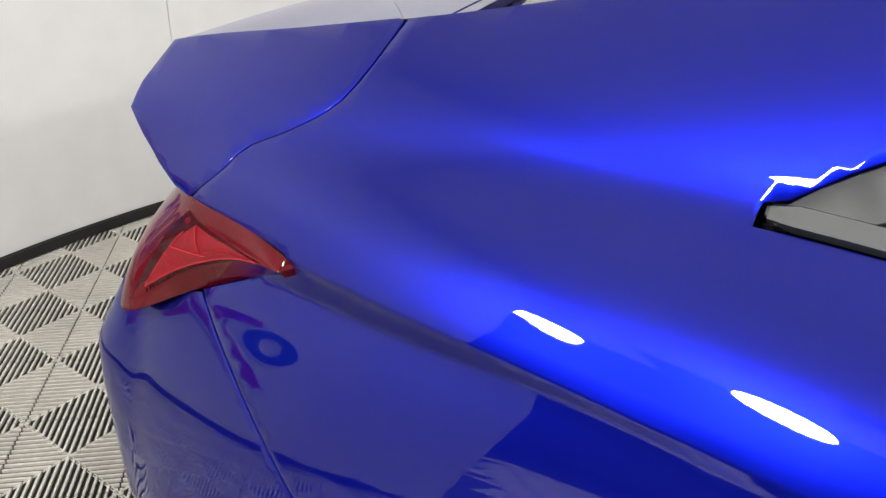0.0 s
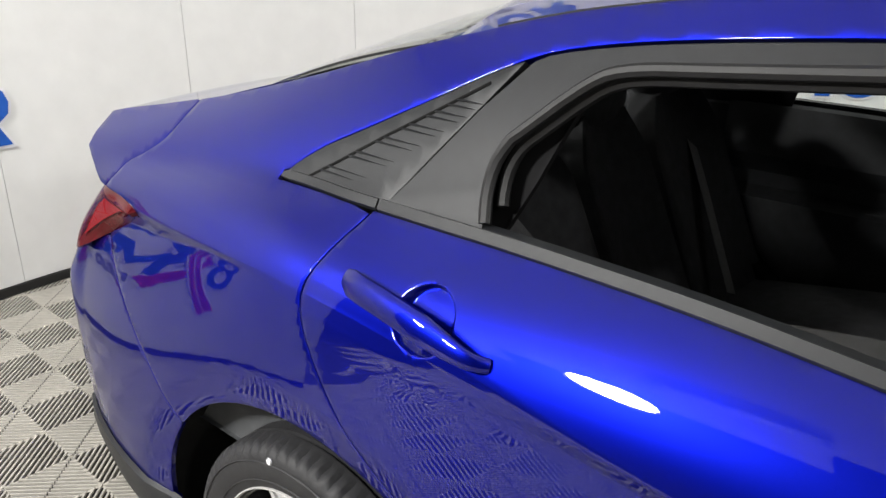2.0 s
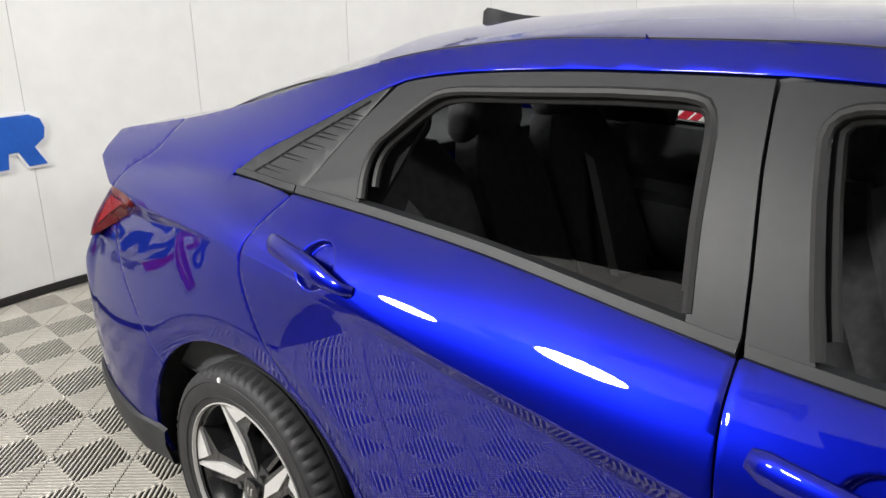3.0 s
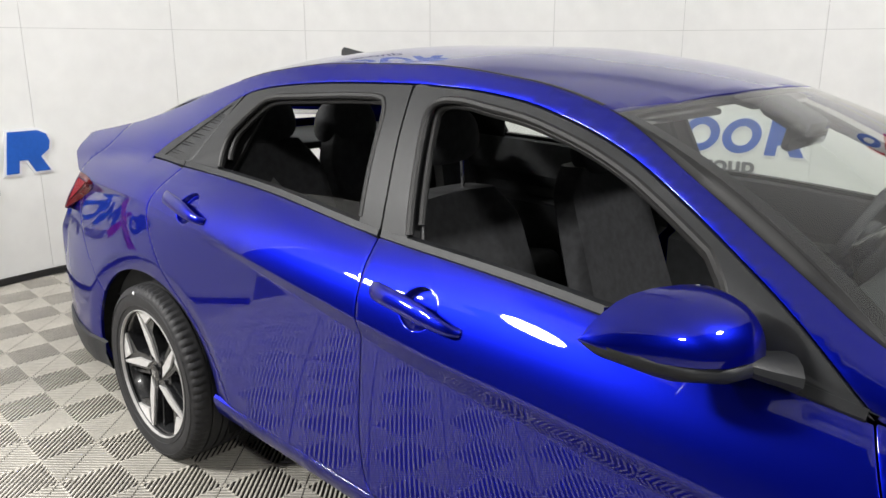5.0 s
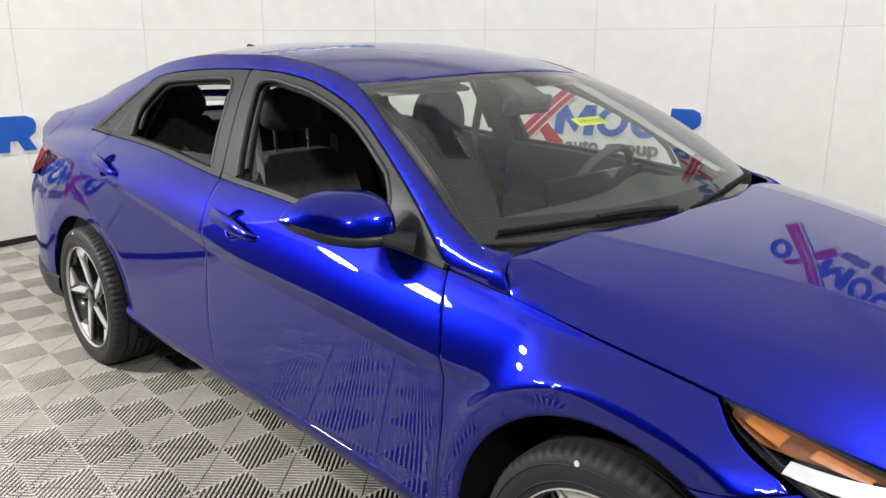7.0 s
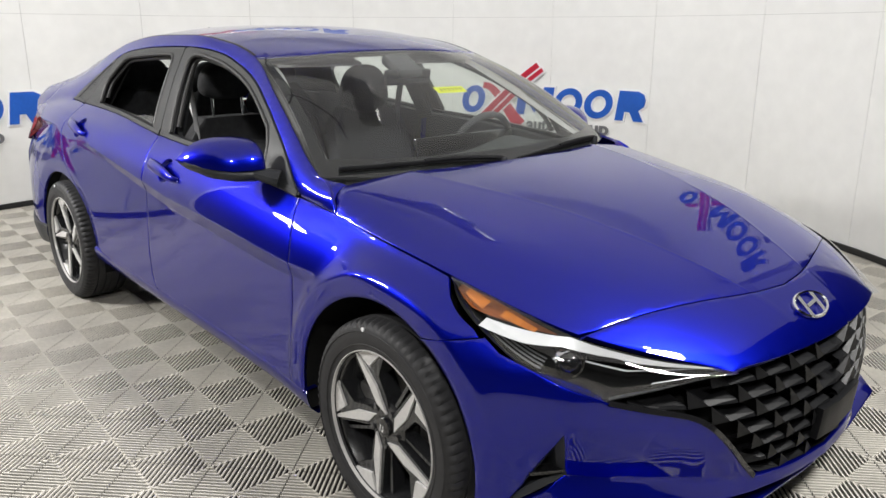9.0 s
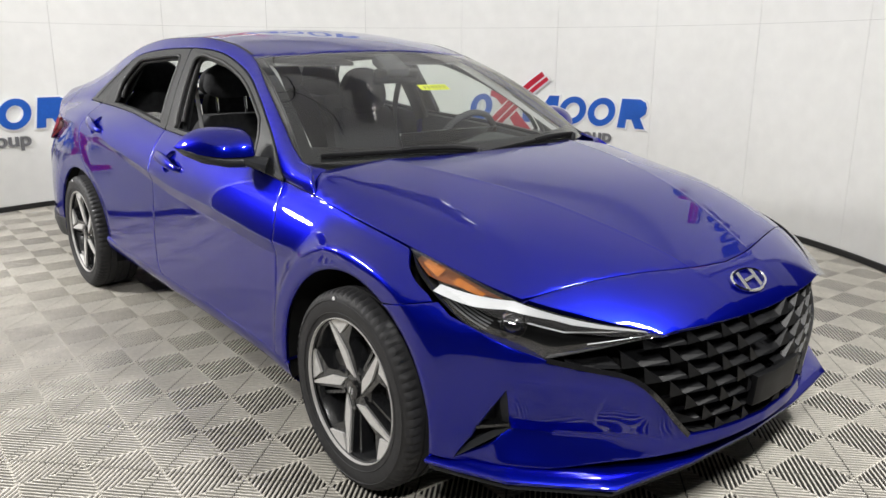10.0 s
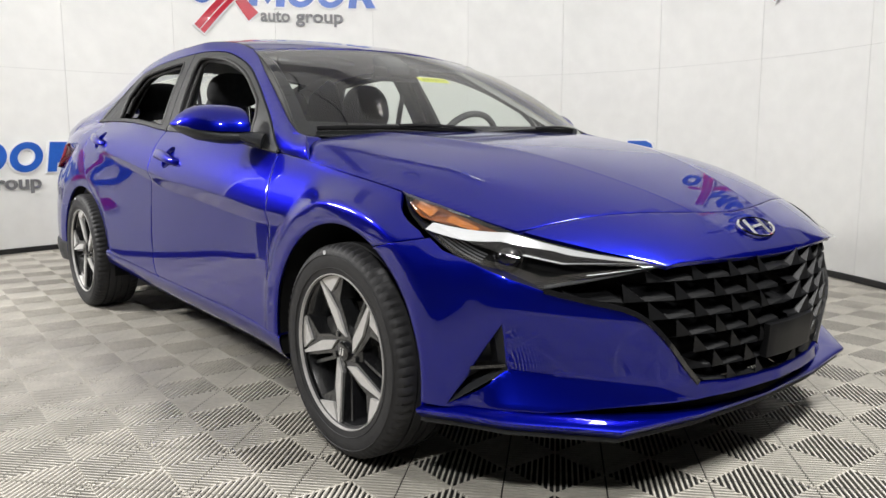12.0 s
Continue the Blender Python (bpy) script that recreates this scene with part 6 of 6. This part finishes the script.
for k in range(6):
    u = -0.052 + 0.0205 * k
    part("marker_bar", prism([(u, -0.012), (u + 0.004, -0.012), (u + 0.008, 0.013), (u + 0.004, 0.013)], 0.0004, lambda a, b, d: c + across * a + upward * b + outw * (0.0008 + d)), INK, sticker)
    part("marker_bar", prism([(u + 0.001, -0.002), (u + 0.014, 0.000), (u + 0.014, 0.003), (u + 0.001, 0.001)], 0.0004, lambda a, b, d: c + across * a + upward * b + outw * (0.0013 + d)), INK, sticker)

# ---- cabin ----
rows = []
for k in range(33):
    y = -0.70 + 1.40 * k / 32
    a = abs(y) / 0.70
    hood = 0.045 * math.exp(-((y - 0.36) / 0.16) ** 2)
    xf = 0.985 - 0.10 * a * a
    rows.append([(xf, y, 0.915), (0.86, y, 0.925), (0.74 - 0.03 * a, y, 0.928 + hood * 0.6), (0.66 - 0.02 * a, y, 0.922 + hood), (0.615, y, 0.895 + hood * 0.6), (0.60, y, 0.84), (0.63, y, 0.76), (0.66, y, 0.60), (0.70, y, 0.40)])
dash = part("dashboard", net(rows, (-0.2, 0, 1)), DASH, car, "grey dashboard")
part("screen", box((0.018, 0.56, 0.105), (0.60, 0.17, 0.935), 0.006, 2, Matrix.Rotation(radians(-12), 4, "Y")), GLOSS_BLACK, dash)
part("centre_console", box((0.95, 0.24, 0.30), (0.22, 0.0, 0.47), 0.04, 3), PLASTIC, car)
part("cabin_floor", box((2.9, 1.36, 0.06), (-0.25, 0, 0.33), 0.01), DARK, car)

# steering wheel
wheel_turn = Matrix.Translation((0.475, 0.36, 0.885)) @ Matrix.Rotation(radians(-66), 4, "Y")
n = 40
ring = []
for k in range(n):
    a = 2 * math.pi * k / n
    row = []
    for j in range(10):
        b = 2 * math.pi * j / 10
        r = 0.178 + 0.0145 * math.cos(b)
        row.append(wheel_turn @ Vector((r * math.cos(a), r * math.sin(a), 0.0165 * math.sin(b))))
    ring.append(row)
steering = part("steering_wheel", net(ring, close_u=True, close_v=True), PLASTIC, car, "black steering wheel")
bm = box((0.13, 0.15, 0.05), (0, 0, -0.01), 0.025, 3)
bm.transform(wheel_turn)
part("hub_pad", bm, PLASTIC, steering)
for a in (0.0, math.pi, 1.5 * math.pi, math.pi / 2 + math.pi):
    pts = [wheel_turn @ Vector((0.05 * math.sin(a), 0.05 * math.cos(a), -0.012)), wheel_turn @ Vector((0.172 * math.sin(a), 0.172 * math.cos(a), 0.0))]
    part("wheel_spoke", tube(pts, 0.017, 8, flat=0.6), PLASTIC, steering)
part("column", tube([wheel_turn @ Vector((0, 0, -0.02)), (0.72, 0.36, 0.78)], 0.045, 12), PLASTIC, steering)


def cushion(size, at, bevel, turn=None, puff=0.0):
    bm = box(size, (0, 0, 0), bevel, 4)
    bmesh.ops.subdivide_edges(bm, edges=bm.edges[:], cuts=1, use_grid_fill=True)
    for v in bm.verts:
        v.co.x += puff * math.sin(9 * v.co.z + 3 * v.co.y) * 0.5
        v.co.z += puff * math.cos(8 * v.co.y) * 0.5
    bm.transform(Matrix.Translation(at) @ (turn or Matrix()))
    return bm


def backrest(width, low, high, x_low, x_high, thick, y):
    """A shaped seat back: side bolsters, rounded shoulders."""
    rows = []
    for k in range(13):
        t = k / 12
        z, x = low + (high - low) * t, x_low + (x_high - x_low) * t
        w = width / 2 * (1 - 0.10 * t - 0.32 * max(t - 0.82, 0) / 0.18 * t)
        th = thick * (1 - 0.35 * t)
        n = 24
        ring = []
        for j in range(n):
            a = 2 * math.pi * j / n
            c, s = math.cos(a), math.sin(a)
            u = math.copysign(abs(s) ** 0.55, s)
            v = math.copysign(abs(c) ** 0.6, c)
            bolster = 0.03 * abs(u) ** 3 if v > 0 else 0
            ring.append((x + th / 2 * v + bolster - 0.02 * (1 - u * u) * (v > 0), y + w * u, z))
        rows.append(ring)
    bm = net(rows, close_v=True)
    bm.faces.new([v for v in bm.verts][-24:])
    bmesh.ops.recalc_face_normals(bm, faces=bm.faces[:])
    return bm


def headrest(at, w, h, d):
    bm = bmesh.new()
    bmesh.ops.create_uvsphere(bm, u_segments=24, v_segments=14, radius=1)
    for v in bm.verts:
        c = v.co.copy()
        v.co = Vector((math.copysign(abs(c.x) ** 0.8, c.x) * d / 2, math.copysign(abs(c.y) ** 0.75, c.y) * w / 2, math.copysign(abs(c.z) ** 0.8, c.z) * h / 2))
        v.co.y *= 1 - 0.30 * (v.co.z / h)
    bm.transform(Matrix.Translation(at))
    return bm


for y, top in ((-0.37, 1.175), (0.39, 1.105)):
    seat = part("front_seat", cushion((0.52, 0.50, 0.15), (-0.02, y, 0.50), 0.06, Matrix.Rotation(radians(-8), 4, "Y"), 0.01), CLOTH, car, "black cloth front seat")
    part("seat_back", backrest(0.52, 0.50, 1.015, -0.27, -0.44, 0.17, y), CLOTH, seat, "black cloth seat back")
    part("head_rest", headrest((-0.455 if y < 0 else -0.41, y, top), 0.29 if y > 0 else 0.26, 0.25 if y > 0 else 0.17, 0.12), CLOTH, seat, "black cloth head rest")
    for dy in (-0.075, 0.075):
        part("head_rest_post", tube([(-0.445, y + dy, 1.0), (-0.455, y + dy, 1.13)], 0.0065, 10), CHROME, seat, "chrome head rest post")
    part("seat_base", box((0.46, 0.44, 0.12), (-0.03, y, 0.40), 0.03), PLASTIC, seat)
bench = part("rear_bench", cushion((0.50, 1.22, 0.16), (-0.93, 0, 0.50), 0.06, Matrix.Rotation(radians(-8), 4, "Y"), 0.012), CLOTH, car, "black cloth rear bench")
for y, w in ((-0.40, 0.46), (0.40, 0.46), (0.0, 0.34)):
    part("bench_back", backrest(w, 0.50, 1.09, -1.12, -1.35, 0.15, y), CLOTH, bench, "black cloth rear seat back")
    part("head_rest", headrest((-1.35, y, 1.165 if y else 1.13), 0.29, 0.19, 0.12), CLOTH, bench)
part("parcel_shelf", box((0.50, 1.12, 0.03), (-1.62, 0, 1.045), 0.008), PLASTIC, car, "black parcel shelf")

# pale lining of the roof rails and dark lining beside the bench
for s in (-1, 1):
    rows = []
    for k in range(41):
        x = -1.50 + 2.30 * k / 40
        zw, zt = win_top(x), top_z(x)
        rows.append([(x, s * (W(x, zw) - 0.030), zw - 0.004), (x, s * (W(x, zw) - 0.050), zw + 0.3 * (zt - zw)), (x, s * (top_w(x) - 0.035), zt - 0.030), (x, s * (top_w(x) - 0.09), zt - 0.032)])
    part("rail_lining", net(rows, (0, -s, -1)), HEADLINER, car, "pale grey roof rail lining")
    part("side_lining", sheet([(-1.95, 0.50), (-1.22, 0.50), (-1.22, 1.02), (-1.95, 1.02)], lambda x, z: Vector((x, s * (W(x, z) - 0.075), z)), 0.1, 0.1, (0, -s, 0), 0.01), PLASTIC, car)

# belts, door linings, inner pillars
for y in (-0.60, 0.60):
    s = 1 if y > 0 else -1
    part("seat_belt", ribbon(smooth_line([(-0.34, y, 1.20), (-0.36, y - 0.03 * s, 0.95), (-0.34, y - 0.02 * s, 0.55)], 12), [(0.001, -0.024), (0.001, 0.024), (-0.001, 0.024), (-0.001, -0.024)], (0, s, 0)), WHITE_BELT, car)
    part("seat_belt", ribbon(smooth_line([(-1.42, y * 0.9, 1.16), (-1.26, y * 0.72, 0.95), (-1.05, y * 0.45, 0.62)], 12), [(0.001, -0.024), (0.001, 0.024), (-0.001, 0.024), (-0.001, -0.024)], (1, 0, 0.4)), WHITE_BELT, car)
    part("inner_pillar", tube([(-0.27, y * 1.17, 0.95), (-0.31, y * 1.05, 1.15), (-0.34, y * 0.95, 1.32)], 0.055, 10, flat=0.4, up=(0, 1, 0.3)), PLASTIC, car)
    part("rear_inner_pillar", sheet([(-1.62, 1.02), (-1.10, 1.0), (-1.06, 1.10), (-1.0, 1.27), (-1.05, 1.30), (-1.32, 1.22)], lambda x, z: Vector((x, s * (W(x, z) - 0.055), z)), 0.08, 0.08, (0, -s, 0), 0.01), COWL, car)
    part("screen_pillar", tube([(0.86, y * 1.16, 0.912), (0.52, y * 1.06, 1.105), (0.20, y * 0.93, 1.25)], 0.016, 8, flat=0.7), PLASTIC, car)
for x0, x1, doors in ((-1.25, -0.30, rear_doors), (-0.26, 0.86, front_doors)):
    for s, door in ((-1, doors[0]), (1, doors[1])):
        rows = []
        for k in range(21):
            x = x0 + (x1 - x0) * k / 20
            zb = belt_z(x)
            rows.append([(x, s * (W(x, zb) - a), z) for a, z in ((0.035, zb + 0.002), (0.060, zb - 0.004), (0.075, zb - 0.04), (0.082, zb - 0.14), (0.055, zb - 0.17), (0.030, zb - 0.20), (0.035, zb - 0.24), (0.10, zb - 0.26), (0.10, 0.40))])
        part("door_lining", net(rows, (0, -s, 0)), PLASTIC, door, "dark door lining")
        xm = (x0 + x1) / 2
        part("arm_rest", tube([(xm - 0.22, s * 0.70, 0.75), (xm + 0.1, s * 0.69, 0.77), (xm + 0.28, s * 0.70, 0.80)], 0.035, 10, flat=0.6), PLASTIC, door)
# mirror inside the screen and the sensor box above it
part("interior_mirror", box((0.03, 0.24, 0.065), (0.42, 0.0, 1.215), 0.014, 3, Matrix.Rotation(radians(12), 4, "Y")), GLOSS_BLACK, car, "black rear-view mirror")
part("sensor_box", box((0.14, 0.13, 0.05), (0.385, 0.0, 1.258), 0.02, 2, Matrix.Rotation(radians(28), 4, "Y")), PLASTIC, car)
for y in (-0.30, 0.30):
    part("sun_visor", box((0.15, 0.40, 0.016), (0.175, y, 1.282), 0.007, 2, Matrix.Rotation(radians(14), 4, "Y")), HEADLINER, car)

# ---- floor tiles: four ribbed squares each, the ribs turned by a right angle from square to square ----
CELL, TURN_F = 0.1962, -2.7
TILE_O = Vector((2.161, 0.19, 0))


def rib_tile():
    bm = bmesh.new()
    pitch, wide, deep = 0.0163, 0.0056, 0.0085

    def prism_up(poly):
        top = [bm.verts.new((x, y, 0.0)) for x, y in poly]
        low = [bm.verts.new((x, y, -deep)) for x, y in poly]
        bm.faces.new(top)
        n = len(poly)
        for i in range(n):
            bm.faces.new((top[i], low[i], low[(i + 1) % n], top[(i + 1) % n]))
    c = CELL - 0.0012

    def half_of(poly, sign):
        """The part of a convex outline on one side of the slot across the ribs."""
        level = [sign * (x + y - c) - 0.0032 for x, y in poly]
        out = []
        for (p, a), (q, b) in zip(zip(poly, level), zip(poly[1:] + poly[:1], level[1:] + level[:1])):
            if a >= 0:
                out.append(p)
            if a * b < 0:
                t = a / (a - b)
                out.append((p[0] + (q[0] - p[0]) * t, p[1] + (q[1] - p[1]) * t))
        return out
    for i in range(2):
        for j in range(2):
            way = 1 if (i + j) % 2 == 0 else -1
            x0, y0 = i * CELL + 0.0006, j * CELL + 0.0006
            count = int(c * math.sqrt(2) / pitch)
            for k in range(-count, count + 1):
                # a band at 45 degrees, cut by the square
                lo, hi = k * pitch - wide / 2, k * pitch + wide / 2
                s2 = math.sqrt(2)
                pts = []
                for e in (lo, hi):
                    d = e * s2
                    a = (max(0.0, -d), max(0.0, d))
                    b = (min(c, c - d), min(c, c + d))
                    if abs(d) >= c:
                        a = b = None
                    pts.append((a, b))
                (a0, b0), (a1, b1) = pts
                if a0 is None or a1 is None:
                    continue
                poly = [a0, b0, b1, a1]
                if lo < 0 < hi:
                    poly = [(-lo * s2, 0.0), (c, c + lo * s2), (c, c), (c - hi * s2, c), (0.0, hi * s2), (0.0, 0.0)]
                # each rib is broken by the slot across the middle
                for piece in (half_of(poly, 1), half_of(poly, -1)):
                    if len(piece) < 3:
                        continue
                    if way < 0:
                        piece = [(c - x, y) for x, y in piece][::-1]
                    prism_up([(x0 + x, y0 + y) for x, y in piece])
    # thin frame strips at the joints, a little lower
    for a in range(3):
        for horizontal in (True, False):
            p = a * CELL
            w = 0.004
            r = [(0.001, p - w), (2 * CELL - 0.001, p - w), (2 * CELL - 0.001, p + w), (0.001, p + w)] if horizontal else [(p - w, 0.001), (p + w, 0.001), (p + w, 2 * CELL - 0.001), (p - w, 2 * CELL - 0.001)]
            r = [(min(max(x, 0.001), 2 * CELL - 0.001), min(max(y, 0.001), 2 * CELL - 0.001)) for x, y in r]
            z = -0.0035 - 0.0004 * a - (0.0003 if horizontal else 0.0)
            bm.faces.new([bm.verts.new((x, y, z)) for x, y in r])
    bmesh.ops.recalc_face_normals(bm, faces=bm.faces[:])
    for f in bm.faces:
        if abs(f.normal.z) > 0.9 and f.normal.z < 0:
            f.normal_flip()
    me = bpy.data.meshes.new("tile")
    bm.to_mesh(me)
    bm.free()
    me.materials.append(TILE)
    return me


tile_mesh = rib_tile()
spots = []
turn = Matrix.Rotation(radians(TURN_F), 4, "Z")
for i in range(-20, 8):
    for j in range(-16, 11):
        m = Matrix.Translation(TILE_O) @ turn @ Matrix.Translation((2 * i * CELL, (2 * j + 1) * CELL, 0))
        c = m @ Vector((CELL, CELL, 0))
        r = math.hypot(c.x - BOOTH_X, c.y - BOOTH_Y)
        ang = math.degrees(math.atan2(c.y - BOOTH_Y, c.x - BOOTH_X)) % 360
        if r > BOOTH_R + 0.28 and WALL_FROM - 4 < ang < WALL_TO + 4:
            continue
        spots.append(((Vector((c.x * 0.75, c.y + 1.1, 0))).length, m))
spots.sort(key=lambda s: s[0])
for _, m in spots[:300]:
    ob = new("tile", tile_mesh)
    ob.parent = floor
    ob.matrix_basis = m
verts = np.array([v.co[:] for v in tile_mesh.vertices])
polys = [tuple(p.vertices) for p in tile_mesh.polygons]
all_v, all_f = [], []
for _, m in spots[300:]:
    base = len(all_v)
    mm = np.array(m)
    all_v.extend((verts @ mm[:3, :3].T + mm[:3, 3]).tolist())
    all_f.extend([tuple(base + k for k in p) for p in polys])
me = bpy.data.meshes.new("outer_tiles")
me.from_pydata(all_v, [], all_f)
me.materials.append(TILE)
outer = tagged(new("outer_tiles", me), "grey ribbed plastic floor tiles further out", kind="stuff")
outer.parent = floor
